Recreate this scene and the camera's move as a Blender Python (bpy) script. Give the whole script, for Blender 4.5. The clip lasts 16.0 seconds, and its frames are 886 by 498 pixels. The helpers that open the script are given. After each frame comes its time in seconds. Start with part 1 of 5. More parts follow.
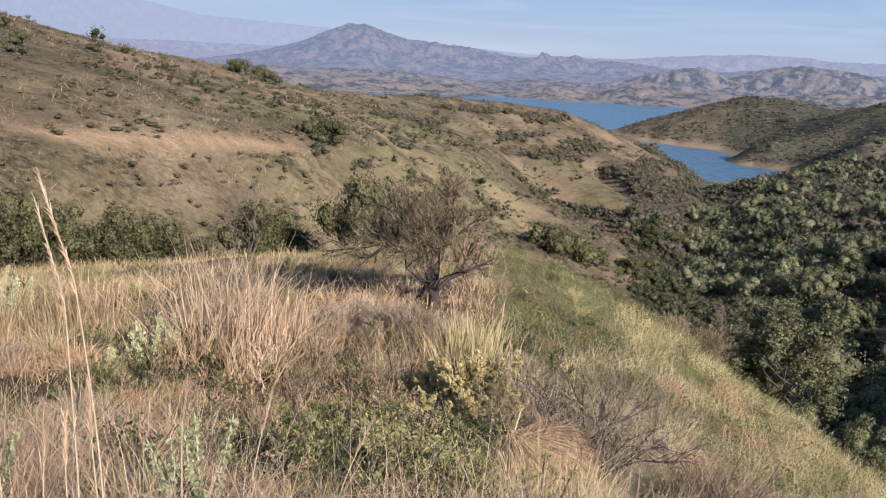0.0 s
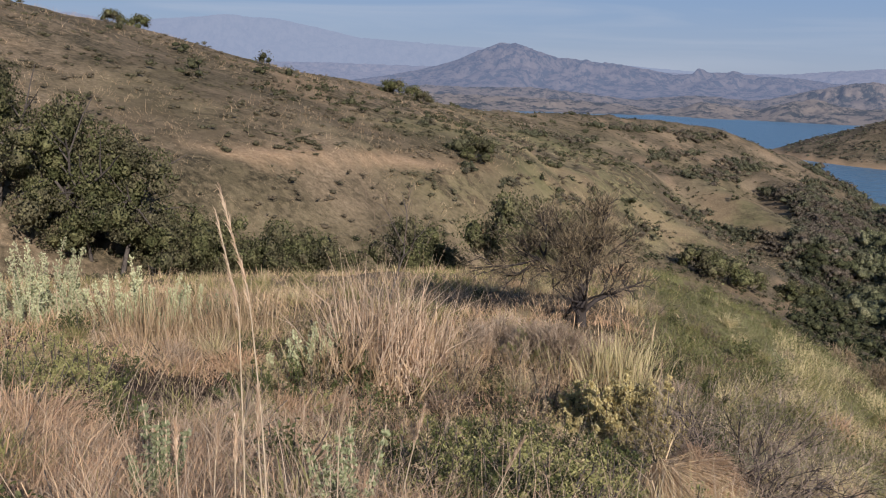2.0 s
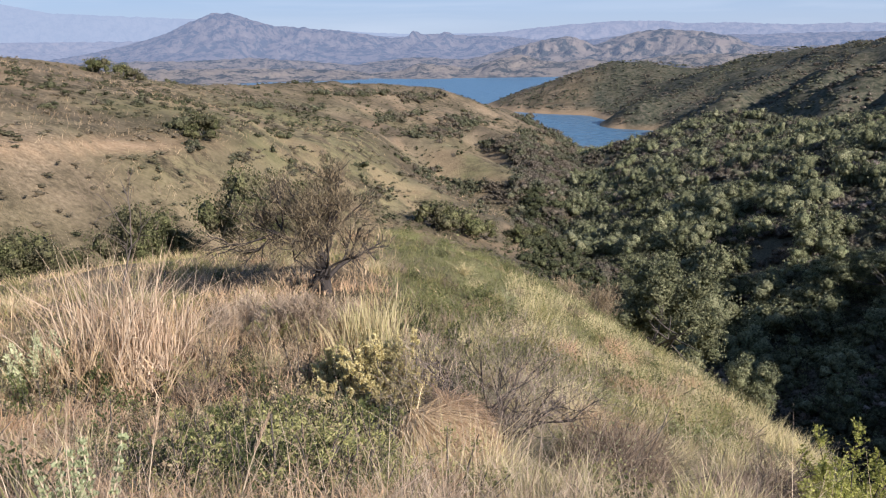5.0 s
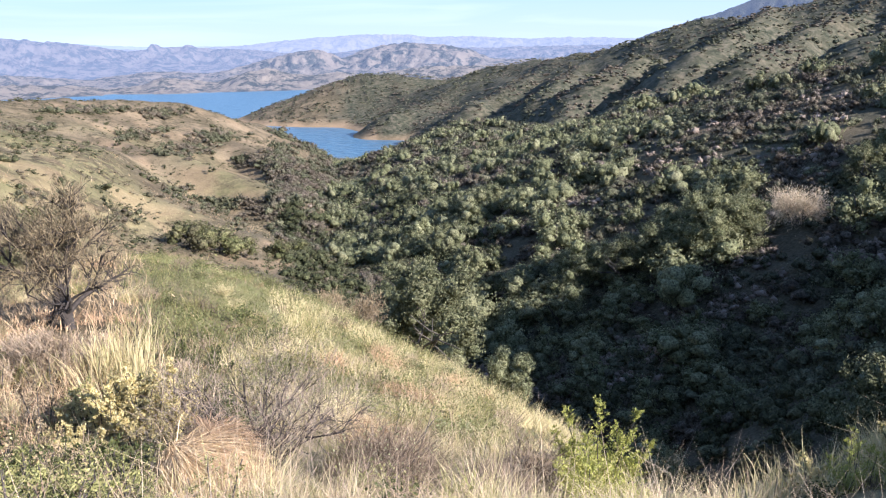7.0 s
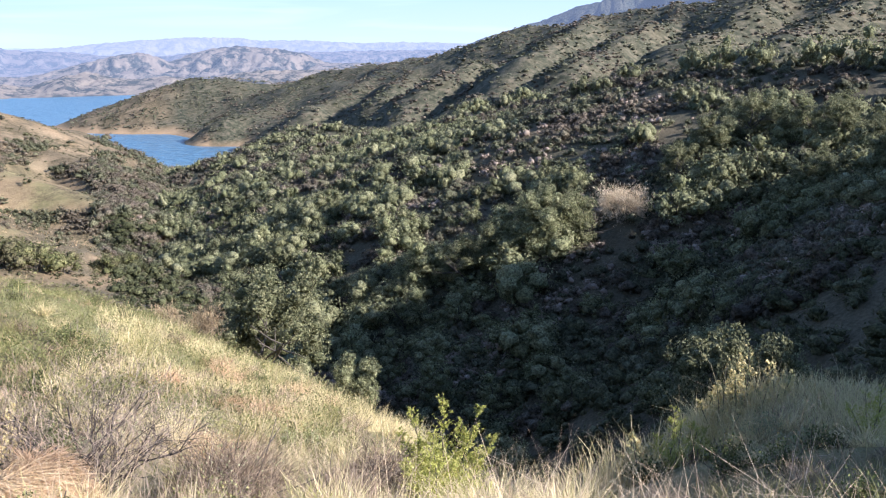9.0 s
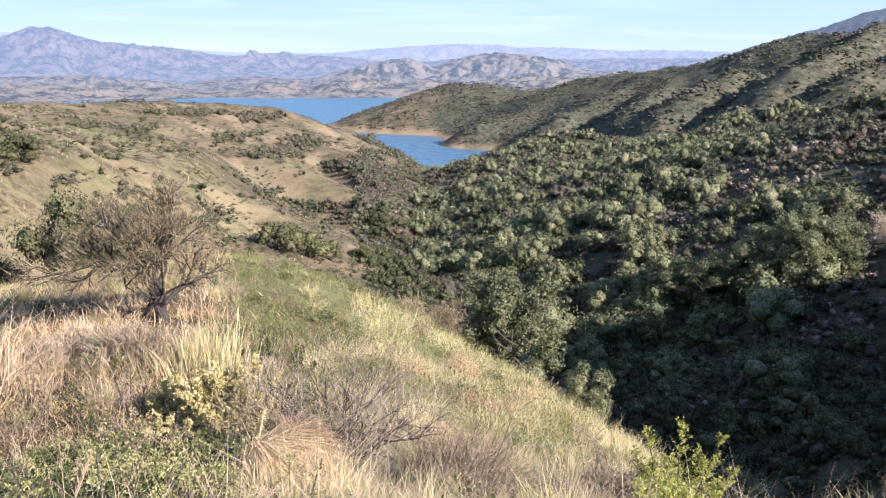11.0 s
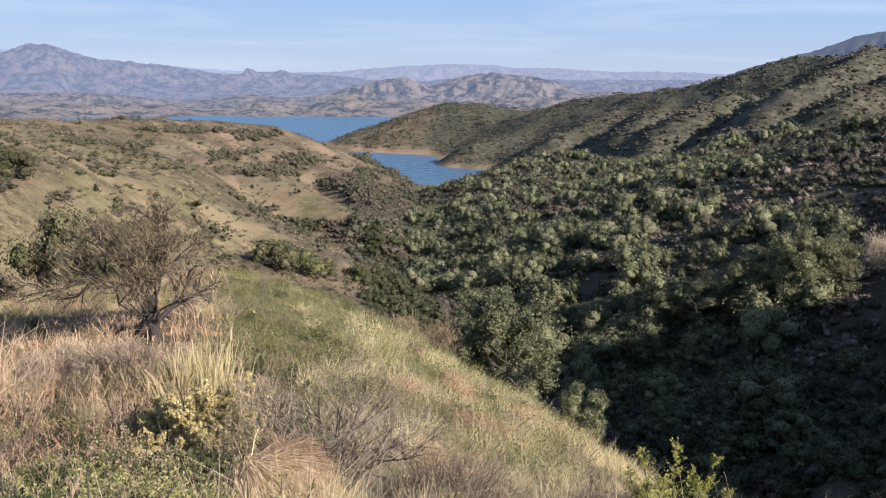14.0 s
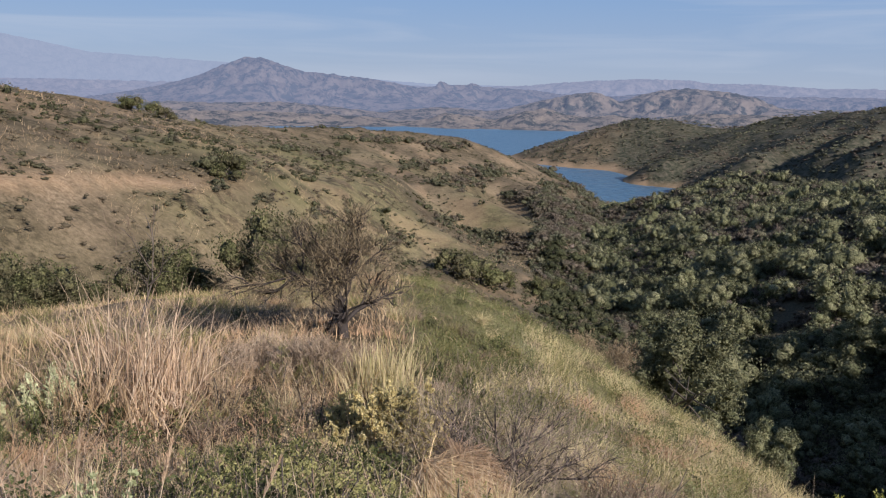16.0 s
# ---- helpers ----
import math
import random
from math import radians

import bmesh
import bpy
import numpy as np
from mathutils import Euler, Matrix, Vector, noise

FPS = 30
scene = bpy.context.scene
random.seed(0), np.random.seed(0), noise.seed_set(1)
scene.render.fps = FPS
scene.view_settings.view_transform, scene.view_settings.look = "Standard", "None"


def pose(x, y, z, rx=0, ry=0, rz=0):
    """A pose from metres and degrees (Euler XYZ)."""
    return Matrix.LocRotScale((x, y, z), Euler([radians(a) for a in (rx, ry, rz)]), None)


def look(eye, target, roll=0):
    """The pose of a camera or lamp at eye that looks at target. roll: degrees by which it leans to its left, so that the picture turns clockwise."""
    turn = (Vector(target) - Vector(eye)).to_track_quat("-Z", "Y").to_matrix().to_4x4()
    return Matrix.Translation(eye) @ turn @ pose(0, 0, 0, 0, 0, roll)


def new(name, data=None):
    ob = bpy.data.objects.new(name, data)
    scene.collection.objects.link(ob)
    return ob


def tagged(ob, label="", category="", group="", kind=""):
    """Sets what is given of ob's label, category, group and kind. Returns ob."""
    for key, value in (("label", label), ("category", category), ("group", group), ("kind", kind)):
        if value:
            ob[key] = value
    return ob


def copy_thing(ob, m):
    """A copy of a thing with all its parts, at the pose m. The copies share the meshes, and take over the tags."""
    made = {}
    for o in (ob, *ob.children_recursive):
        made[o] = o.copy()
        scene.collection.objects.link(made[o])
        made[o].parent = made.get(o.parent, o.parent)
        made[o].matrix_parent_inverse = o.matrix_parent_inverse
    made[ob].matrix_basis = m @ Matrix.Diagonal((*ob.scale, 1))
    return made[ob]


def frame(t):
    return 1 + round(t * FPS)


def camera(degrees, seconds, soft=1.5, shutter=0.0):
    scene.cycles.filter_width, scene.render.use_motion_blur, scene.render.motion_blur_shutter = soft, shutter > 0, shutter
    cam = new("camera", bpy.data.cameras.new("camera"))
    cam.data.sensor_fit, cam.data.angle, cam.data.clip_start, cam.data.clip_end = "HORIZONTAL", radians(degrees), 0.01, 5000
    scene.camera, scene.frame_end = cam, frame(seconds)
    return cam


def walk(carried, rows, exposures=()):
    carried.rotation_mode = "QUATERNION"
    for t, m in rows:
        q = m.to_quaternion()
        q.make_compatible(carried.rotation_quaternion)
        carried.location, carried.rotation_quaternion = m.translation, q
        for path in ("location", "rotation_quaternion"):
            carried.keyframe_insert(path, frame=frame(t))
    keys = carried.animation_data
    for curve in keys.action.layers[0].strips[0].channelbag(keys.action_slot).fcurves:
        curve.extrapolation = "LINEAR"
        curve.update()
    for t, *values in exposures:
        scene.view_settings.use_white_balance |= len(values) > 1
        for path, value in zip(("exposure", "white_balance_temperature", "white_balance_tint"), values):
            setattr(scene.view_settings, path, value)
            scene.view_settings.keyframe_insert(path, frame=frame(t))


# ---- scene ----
# ---- camera and its way: a held camera, turning at arm's length round the person ----
SECONDS, LENS, EYE = 16.0, 56.8, 1.6
cam = camera(LENS, SECONDS, soft=1.1)
PATH = [
    (0, -0.003, -0.000, 76.84, -2.47, 0.58),
    (0.5, -0.025, -0.001, 77.16, -3.05, 5.07),
    (1, -0.035, -0.002, 77.32, -3.40, 7.33),
    (1.5, -0.044, -0.004, 77.53, -2.79, 9.34),
    (2, -0.051, -0.005, 77.73, -1.68, 10.80),
    (2.5, -0.049, -0.004, 77.74, -1.23, 10.31),
    (3, -0.034, -0.002, 77.39, -1.19, 7.09),
    (3.2, -0.028, -0.002, 77.16, -0.98, 5.87),
    (5.3, 0.053, -0.005, 75.56, 1.22, -11.09),
    (5.5, 0.062, -0.007, 75.62, 1.27, -13.14),
    (6, 0.086, -0.014, 75.62, 1.12, -18.24),
    (6.5, 0.104, -0.021, 75.81, 1.30, -22.26),
    (7, 0.117, -0.026, 76.23, 1.11, -25.15),
    (7.5, 0.134, -0.035, 76.58, 0.69, -29.01),
    (8, 0.155, -0.048, 76.57, 0.61, -34.25),
    (8.5, 0.167, -0.056, 76.47, 0.64, -37.24),
    (9, 0.163, -0.053, 76.35, 0.72, -36.35),
    (9.5, 0.146, -0.043, 76.14, 0.85, -32.24),
    (10, 0.123, -0.029, 76.30, 0.89, -26.64),
    (10.2, 0.115, -0.025, 76.45, 0.65, -24.73),
    (12.3, 0.073, -0.010, 77.29, 0.15, -15.51),
    (12.5, 0.075, -0.011, 77.28, -0.16, -15.85),
    (13, 0.083, -0.013, 77.73, -0.22, -17.43),
    (13.5, 0.089, -0.015, 78.17, -0.32, -18.88),
    (14, 0.091, -0.015, 78.28, -0.33, -19.28),
    (14.5, 0.085, -0.013, 78.22, -0.77, -17.85),
    (15, 0.063, -0.007, 78.53, -1.01, -13.25),
    (15.5, 0.042, -0.004, 78.94, -0.83, -8.82),
    (16, 0.030, -0.002, 79.07, -1.02, -6.33),
]
EXPOSURE = [(0.0, 0.76, 6100, 16), (1.0, 0.34, 6100, 16), (2.0, 0.28, 6080, 16), (2.5, 0.28, 6060, 16), (3.0, 0.4, 6040, 16), (5.5, 0.97, 5880, 14), (6.0, 1.16, 5830, 14), (6.5, 1.37, 5780, 15), (7.0, 1.53, 5730, 15), (7.5, 1.3, 5680, 16), (8.0, 1.22, 5680, 16), (8.5, 1.42, 5680, 15),
            (9.0, 1.6, 5730, 15), (10.0, 1.8, 5800, 15), (12.5, 0.92, 6000, 15), (13.5, 0.95, 6030, 16), (14.5, 0.92, 6070, 16), (15.0, 0.88, 6070, 16), (15.5, 0.65, 6060, 16), (16.0, 0.45, 6060, 16)]
walk(cam, [(t, pose(x, y, EYE + 0.0, rx, ry, rz)) for t, x, y, rx, ry, rz in PATH], EXPOSURE)

# ---- daylight: a low sun to the right and a little behind, hazy winter sky ----
SUN_BEARING, SUN_HEIGHT = 145.0, 26.0


def bearing(az, el=0.0, r=1.0):
    """The offset at that bearing (degrees from ahead to the right), rise (degrees) and level distance."""
    a = radians(az)
    return Vector((r * math.sin(a), r * math.cos(a), r * math.tan(radians(el))))


sun_data = bpy.data.lights.new("sun", "SUN")
sun_data.energy, sun_data.angle, sun_data.color = 5.0, radians(0.55), (1.0, 0.905, 0.79)
sun = new("sun", sun_data)
sun.matrix_world = look(bearing(SUN_BEARING, SUN_HEIGHT, 300), (0, 0, 0))

world = bpy.data.worlds.new("winter_sky")
scene.world = world
world.use_nodes = True
wn, wl = world.node_tree.nodes, world.node_tree.links
sky = wn.new("ShaderNodeTexSky")
sky.sky_type, sky.sun_disc = "NISHITA", False
sky.sun_elevation, sky.sun_rotation = radians(SUN_HEIGHT), radians(SUN_BEARING)
sky.air_density, sky.dust_density, sky.ozone_density = 1.0, 0.1, 4.0
# thin high cloud, drawn out sideways
geo = wn.new("ShaderNodeTexCoord")
stretch = wn.new("ShaderNodeMapping")
stretch.inputs["Scale"].default_value = (1.2, 1.2, 16.0)
stretch.inputs["Rotation"].default_value = (0.05, 0.02, 0.3)
wisps = wn.new("ShaderNodeTexNoise")
wisps.inputs["Scale"].default_value, wisps.inputs["Detail"].default_value, wisps.inputs["Distortion"].default_value = 2.2, 6.0, 0.6
wramp = wn.new("ShaderNodeMapRange")
wramp.inputs["From Min"].default_value, wramp.inputs["From Max"].default_value, wramp.inputs["To Max"].default_value = 0.47, 0.8, 0.55
wmix = wn.new("ShaderNodeMix")
wmix.data_type = "RGBA"
wmix.inputs["B"].default_value = (4.9, 5.4, 5.9, 1)
wl.new(geo.outputs["Generated"], stretch.inputs["Vector"])
wl.new(stretch.outputs["Vector"], wisps.inputs["Vector"])
wl.new(wisps.outputs["Fac"], wramp.inputs["Value"])
wl.new(wramp.outputs["Result"], wmix.inputs["Factor"])
# white haze towards the horizon
split = wn.new("ShaderNodeSeparateXYZ")
low = wn.new("ShaderNodeMapRange")
low.interpolation_type = "SMOOTHSTEP"
low.inputs["From Min"].default_value, low.inputs["From Max"].default_value = 0.14, 0.27
low.inputs["To Min"].default_value, low.inputs["To Max"].default_value = 0.94, 0.0
hmix = wn.new("ShaderNodeMix")
hmix.data_type = "RGBA"
hramp = wn.new("ShaderNodeValToRGB")
hramp.color_ramp.elements[0].position, hramp.color_ramp.elements[0].color = 0.0, (3.55, 4.15, 4.9, 1)
hramp.color_ramp.elements[1].position, hramp.color_ramp.elements[1].color = 0.16, (1.7, 3.25, 5.4, 1)
wl.new(geo.outputs["Generated"], split.inputs["Vector"])
wl.new(split.outputs["Z"], low.inputs["Value"])
wl.new(split.outputs["Z"], hramp.inputs["Fac"])
wl.new(hramp.outputs["Color"], hmix.inputs["B"])
wl.new(low.outputs["Result"], hmix.inputs["Factor"])
wl.new(sky.outputs["Color"], hmix.inputs["A"])
wl.new(hmix.outputs["Result"], wmix.inputs["A"])
wl.new(wmix.outputs["Result"], wn["Background"].inputs["Color"])
wn["Background"].inputs["Strength"].default_value = 0.08

# ---- materials ----


def shader(name):
    m = bpy.data.materials.new(name)
    m.use_nodes = True
    return m, m.node_tree.nodes, m.node_tree.links, m.node_tree.nodes["Principled BSDF"]


def node(nodes, kind, **values):
    n = nodes.new("ShaderNode" + kind)
    for key, value in values.items():
        n.inputs[key.replace("_", " ")].default_value = value
    return n


def ramp(nodes, stops):
    n = nodes.new("ShaderNodeValToRGB")
    e = n.color_ramp.elements
    while len(e) < len(stops):
        e.new(0.5)
    for k, (at, c) in enumerate(stops):
        e[k].position, e[k].color = at, (*c, 1)
    return n


def mixer(nodes, links, fac, a, b):
    """A colour mix; a and b are colours or sockets."""
    n = nodes.new("ShaderNodeMix")
    n.data_type = "RGBA"
    links.new(fac, n.inputs["Factor"])
    for socket, value in ((n.inputs["A"], a), (n.inputs["B"], b)):
        if isinstance(value, tuple):
            socket.default_value = (*value, 1)
        else:
            links.new(value, socket)
    return n.outputs["Result"]


def foliage(name, colours, rough=0.7, through_light=0.25, scale=0.0, leafage=0.0, stands=(), stand=0.25):
    """Leaves or blades: each one takes its own colour between those given; some light passes through them.
    leafage: the leaf clumps to a metre on close-leaved masses, the shade between them put into the colour; stands: the
    colours of a second kind growing among it, stand: how many of its stands to a metre."""
    m, n, l, p = shader(name)
    info = n.new("ShaderNodeNewGeometry")
    r = ramp(n, [(k / max(1, len(colours) - 1), c) for k, c in enumerate(colours)])
    l.new(info.outputs["Random Per Island"], r.inputs["Fac"])
    colour = r.outputs["Color"]
    if stands:
        other = ramp(n, [(k / max(1, len(stands) - 1), c) for k, c in enumerate(stands)])
        l.new(info.outputs["Random Per Island"], other.inputs["Fac"])
        growth = node(n, "TexNoise", Scale=stand, Detail=3.0, Roughness=0.65)
        l.new(info.outputs["Position"], growth.inputs["Vector"])
        sort = node(n, "MapRange", From_Min=0.47, From_Max=0.56)
        l.new(growth.outputs["Fac"], sort.inputs["Value"])
        colour = mixer(n, l, sort.outputs["Result"], colour, other.outputs["Color"])
    ob = n.new("ShaderNodeObjectInfo")
    hue = node(n, "HueSaturation")
    shift = node(n, "MapRange", To_Min=0.78, To_Max=1.2)
    l.new(ob.outputs["Random"], shift.inputs["Value"])
    l.new(shift.outputs["Result"], hue.inputs["Value"])
    l.new(colour, hue.inputs["Color"])
    colour = hue.outputs["Color"]
    if scale:
        where = n.new("ShaderNodeNewGeometry")
        patches = node(n, "TexNoise", Scale=scale, Detail=3.0)
        l.new(where.outputs["Position"], patches.inputs["Vector"])
        spread = node(n, "MapRange", From_Min=0.3, From_Max=0.7, To_Min=0.72, To_Max=1.25)
        l.new(patches.outputs["Fac"], spread.inputs["Value"])
        hue2 = node(n, "HueSaturation")
        l.new(spread.outputs["Result"], hue2.inputs["Value"])
        l.new(colour, hue2.inputs["Color"])
        colour = hue2.outputs["Color"]
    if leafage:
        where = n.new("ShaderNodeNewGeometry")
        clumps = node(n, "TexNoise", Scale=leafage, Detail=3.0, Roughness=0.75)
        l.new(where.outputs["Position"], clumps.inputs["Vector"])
        # hollows between clumps darkened in colour, as shade would
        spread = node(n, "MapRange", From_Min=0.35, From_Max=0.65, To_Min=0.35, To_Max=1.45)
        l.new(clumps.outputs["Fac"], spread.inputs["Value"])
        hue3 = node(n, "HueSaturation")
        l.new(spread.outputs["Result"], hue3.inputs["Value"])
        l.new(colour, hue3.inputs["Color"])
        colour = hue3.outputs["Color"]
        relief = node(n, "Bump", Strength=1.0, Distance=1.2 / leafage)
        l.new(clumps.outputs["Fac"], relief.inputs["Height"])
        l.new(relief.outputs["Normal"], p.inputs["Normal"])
    l.new(colour, p.inputs["Base Color"])
    p.inputs["Roughness"].default_value = rough
    p.inputs["Specular IOR Level"].default_value = 0.15
    if through_light:
        t = n.new("ShaderNodeBsdfTranslucent")
        l.new(colour, t.inputs["Color"])
        mix = node(n, "MixShader", Fac=through_light)
        l.new(p.outputs["BSDF"], mix.inputs[1])
        l.new(t.outputs["BSDF"], mix.inputs[2])
        l.new(mix.outputs["Shader"], n["Material Output"].inputs["Surface"])
    return m


def bark(name, dark, pale, scale=14.0):
    m, n, l, p = shader(name)
    where = n.new("ShaderNodeTexCoord")
    g = node(n, "TexNoise", Scale=scale, Detail=6.0, Roughness=0.7)
    l.new(where.outputs["Object"], g.inputs["Vector"])
    r = ramp(n, [(0.35, dark), (0.7, pale)])
    l.new(g.outputs["Fac"], r.inputs["Fac"])
    l.new(r.outputs["Color"], p.inputs["Base Color"])
    p.inputs["Roughness"].default_value = 0.9
    b = node(n, "Bump", Strength=0.6, Distance=0.02)
    l.new(g.outputs["Fac"], b.inputs["Height"])
    l.new(b.outputs["Normal"], p.inputs["Normal"])
    return m


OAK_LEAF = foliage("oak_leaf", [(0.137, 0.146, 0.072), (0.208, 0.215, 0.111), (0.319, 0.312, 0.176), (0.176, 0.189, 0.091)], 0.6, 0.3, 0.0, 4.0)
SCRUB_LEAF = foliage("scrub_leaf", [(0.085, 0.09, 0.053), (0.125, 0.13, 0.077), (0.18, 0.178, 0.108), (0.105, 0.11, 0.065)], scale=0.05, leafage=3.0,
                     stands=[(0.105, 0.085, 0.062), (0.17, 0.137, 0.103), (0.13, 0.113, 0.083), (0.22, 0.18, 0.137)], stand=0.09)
# shaded copy of the oak leaf, darkened by colour for hill bushes and ravine
DARKENED_LEAF = foliage("darkened_bush_leaf", [(0.07, 0.075, 0.038), (0.115, 0.118, 0.06), (0.17, 0.165, 0.09)], leafage=3.0)
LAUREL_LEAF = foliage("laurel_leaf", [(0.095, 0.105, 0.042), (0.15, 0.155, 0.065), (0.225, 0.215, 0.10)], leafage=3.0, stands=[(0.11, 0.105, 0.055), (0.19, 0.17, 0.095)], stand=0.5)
SAGE_SCRUB = foliage("sage_scrub", [(0.105, 0.085, 0.056), (0.16, 0.128, 0.084), (0.085, 0.074, 0.046), (0.22, 0.178, 0.12)], scale=0.05,
                     stands=[(0.066, 0.064, 0.036), (0.105, 0.098, 0.056), (0.15, 0.132, 0.078)], stand=0.06)
# the near scrub's colours made paler and greyer, in place of haze
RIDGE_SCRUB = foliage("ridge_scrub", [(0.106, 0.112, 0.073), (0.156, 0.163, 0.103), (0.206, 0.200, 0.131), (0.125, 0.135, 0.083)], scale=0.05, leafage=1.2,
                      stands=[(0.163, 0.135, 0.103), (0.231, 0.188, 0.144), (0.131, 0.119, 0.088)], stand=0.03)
BARK = bark("grey_brown_bark", (0.035, 0.028, 0.022), (0.13, 0.11, 0.09))
DEAD_BARK = bark("dead_grey_bark", (0.05, 0.04, 0.032), (0.17, 0.14, 0.11))


def ground_material():
    m, n, l, p = shader("hill_ground")
    where = n.new("ShaderNodeNewGeometry")
    cover = n.new("ShaderNodeVertexColor")
    cover.layer_name = "cover"
    split = n.new("ShaderNodeSeparateColor")
    l.new(cover.outputs["Color"], split.inputs["Color"])

    def noise_at(scale, detail=5.0, rough=0.6):
        t = node(n, "TexNoise", Scale=scale, Detail=detail, Roughness=rough)
        l.new(where.outputs["Position"], t.inputs["Vector"])
        return t.outputs["Fac"]

    def window(value, lo, hi):
        w = node(n, "MapRange", From_Min=lo, From_Max=hi)
        l.new(value, w.inputs["Value"])
        return w.outputs["Result"]

    fine, mid, wide = noise_at(3.1), noise_at(0.33), noise_at(0.045)
    straw = ramp(n, [(0.3, (0.13, 0.098, 0.06)), (0.5, (0.235, 0.178, 0.112)), (0.72, (0.36, 0.28, 0.18))])
    l.new(fine, straw.inputs["Fac"])
    brown = ramp(n, [(0.3, (0.07, 0.056, 0.036)), (0.7, (0.16, 0.125, 0.078))])
    l.new(mid, brown.inputs["Fac"])
    dry = mixer(n, l, window(wide, 0.4, 0.6), straw.outputs["Color"], brown.outputs["Color"])
    green = ramp(n, [(0.3, (0.12, 0.125, 0.05)), (0.7, (0.27, 0.245, 0.11))])
    l.new(mid, green.inputs["Fac"])
    bare = ramp(n, [(0.3, (0.30, 0.20, 0.115)), (0.7, (0.46, 0.33, 0.20))])
    l.new(fine, bare.inputs["Fac"])
    colour = mixer(n, l, split.outputs["Green"], dry, green.outputs["Color"])
    # low brush, too fine and far to part: brown and grey-green tufts over the straw
    tufts = ramp(n, [(0.38, (0.042, 0.036, 0.022)), (0.5, (0.09, 0.074, 0.044)), (0.62, (0.17, 0.135, 0.082))])
    l.new(noise_at(1.7, 4.0, 0.7), tufts.inputs["Fac"])
    beyond = window(cover.outputs["Alpha"], -0.62, -0.3)
    thick = node(n, "Math")
    thick.operation = "MULTIPLY"
    l.new(beyond, thick.inputs[0])
    stand = node(n, "Math")
    stand.operation = "MULTIPLY"
    l.new(window(noise_at(0.4, 6.0, 0.75), 0.42, 0.52), stand.inputs[0])
    l.new(window(noise_at(0.07, 5.0, 0.65), 0.40, 0.55), stand.inputs[1])
    l.new(stand.outputs[0], thick.inputs[1])
    colour = mixer(n, l, thick.outputs[0], colour, tufts.outputs["Color"])
    # dead leaves and earth under the near brush, the shade in its gaps put into the colour
    shaded_soil = ramp(n, [(0.35, (0.03, 0.023, 0.015)), (0.65, (0.10, 0.072, 0.045))])
    l.new(fine, shaded_soil.inputs["Fac"])
    colour = mixer(n, l, window(cover.outputs["Alpha"], -0.44, -0.5), colour, shaded_soil.outputs["Color"])
    # leaf litter darkened in colour for the shade under brush and down the ravine
    shaded_litter = ramp(n, [(0.3, (0.05, 0.046, 0.03)), (0.7, (0.14, 0.12, 0.08))])
    l.new(fine, shaded_litter.inputs["Fac"])
    brush = ramp(n, [(0.40, (0.034, 0.038, 0.025)), (0.50, (0.068, 0.069, 0.046)), (0.62, (0.13, 0.113, 0.08))])
    l.new(noise_at(0.28, 6.0, 0.7), brush.inputs["Fac"])
    grown = mixer(n, l, window(cover.outputs["Alpha"], 0.0, 1.0), shaded_litter.outputs["Color"], brush.outputs["Color"])
    colour = mixer(n, l, split.outputs["Blue"], colour, grown)
    colour = mixer(n, l, split.outputs["Red"], colour, bare.outputs["Color"])
    l.new(colour, p.inputs["Base Color"])
    p.inputs["Roughness"].default_value = 0.95
    p.inputs["Specular IOR Level"].default_value = 0.1
    b = node(n, "Bump", Strength=0.8, Distance=0.35)
    l.new(noise_at(1.3, 8.0, 0.7), b.inputs["Height"])
    l.new(b.outputs["Normal"], p.inputs["Normal"])
    return m


def water_material():
    m, n, l, p = shader("lake_water")
    p.inputs["Base Color"].default_value = (0.075, 0.15, 0.225, 1)
    p.inputs["Roughness"].default_value = 0.3
    p.inputs["Specular IOR Level"].default_value = 0.25
    p.inputs["IOR"].default_value = 1.33
    where = n.new("ShaderNodeNewGeometry")
    t = node(n, "TexNoise", Scale=0.12, Detail=6.0)
    l.new(where.outputs["Position"], t.inputs["Vector"])
    b = node(n, "Bump", Strength=1.0, Distance=2.5)
    l.new(t.outputs["Fac"], b.inputs["Height"])
    l.new(b.outputs["Normal"], p.inputs["Normal"])
    return m


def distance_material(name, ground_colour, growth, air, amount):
    """A far hillside: its own colours, with the haze of kilometres of lit air painted in as emission."""
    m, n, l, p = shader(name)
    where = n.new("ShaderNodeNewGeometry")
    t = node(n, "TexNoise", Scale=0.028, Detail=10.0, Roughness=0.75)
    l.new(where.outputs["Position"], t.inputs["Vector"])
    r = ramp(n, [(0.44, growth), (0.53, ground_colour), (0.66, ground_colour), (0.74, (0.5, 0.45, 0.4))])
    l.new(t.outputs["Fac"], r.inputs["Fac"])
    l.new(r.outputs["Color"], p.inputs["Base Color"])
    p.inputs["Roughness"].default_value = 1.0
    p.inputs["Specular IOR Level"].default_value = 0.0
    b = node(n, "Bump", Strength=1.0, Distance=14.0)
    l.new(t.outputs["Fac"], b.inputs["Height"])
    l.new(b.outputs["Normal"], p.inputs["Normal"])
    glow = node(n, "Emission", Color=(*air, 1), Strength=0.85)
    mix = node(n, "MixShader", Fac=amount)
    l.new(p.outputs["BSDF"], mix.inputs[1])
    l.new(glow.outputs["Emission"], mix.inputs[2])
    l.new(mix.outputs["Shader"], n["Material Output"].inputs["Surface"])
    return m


GROUND, WATER = ground_material(), water_material()

# ---- tools for meshes ----


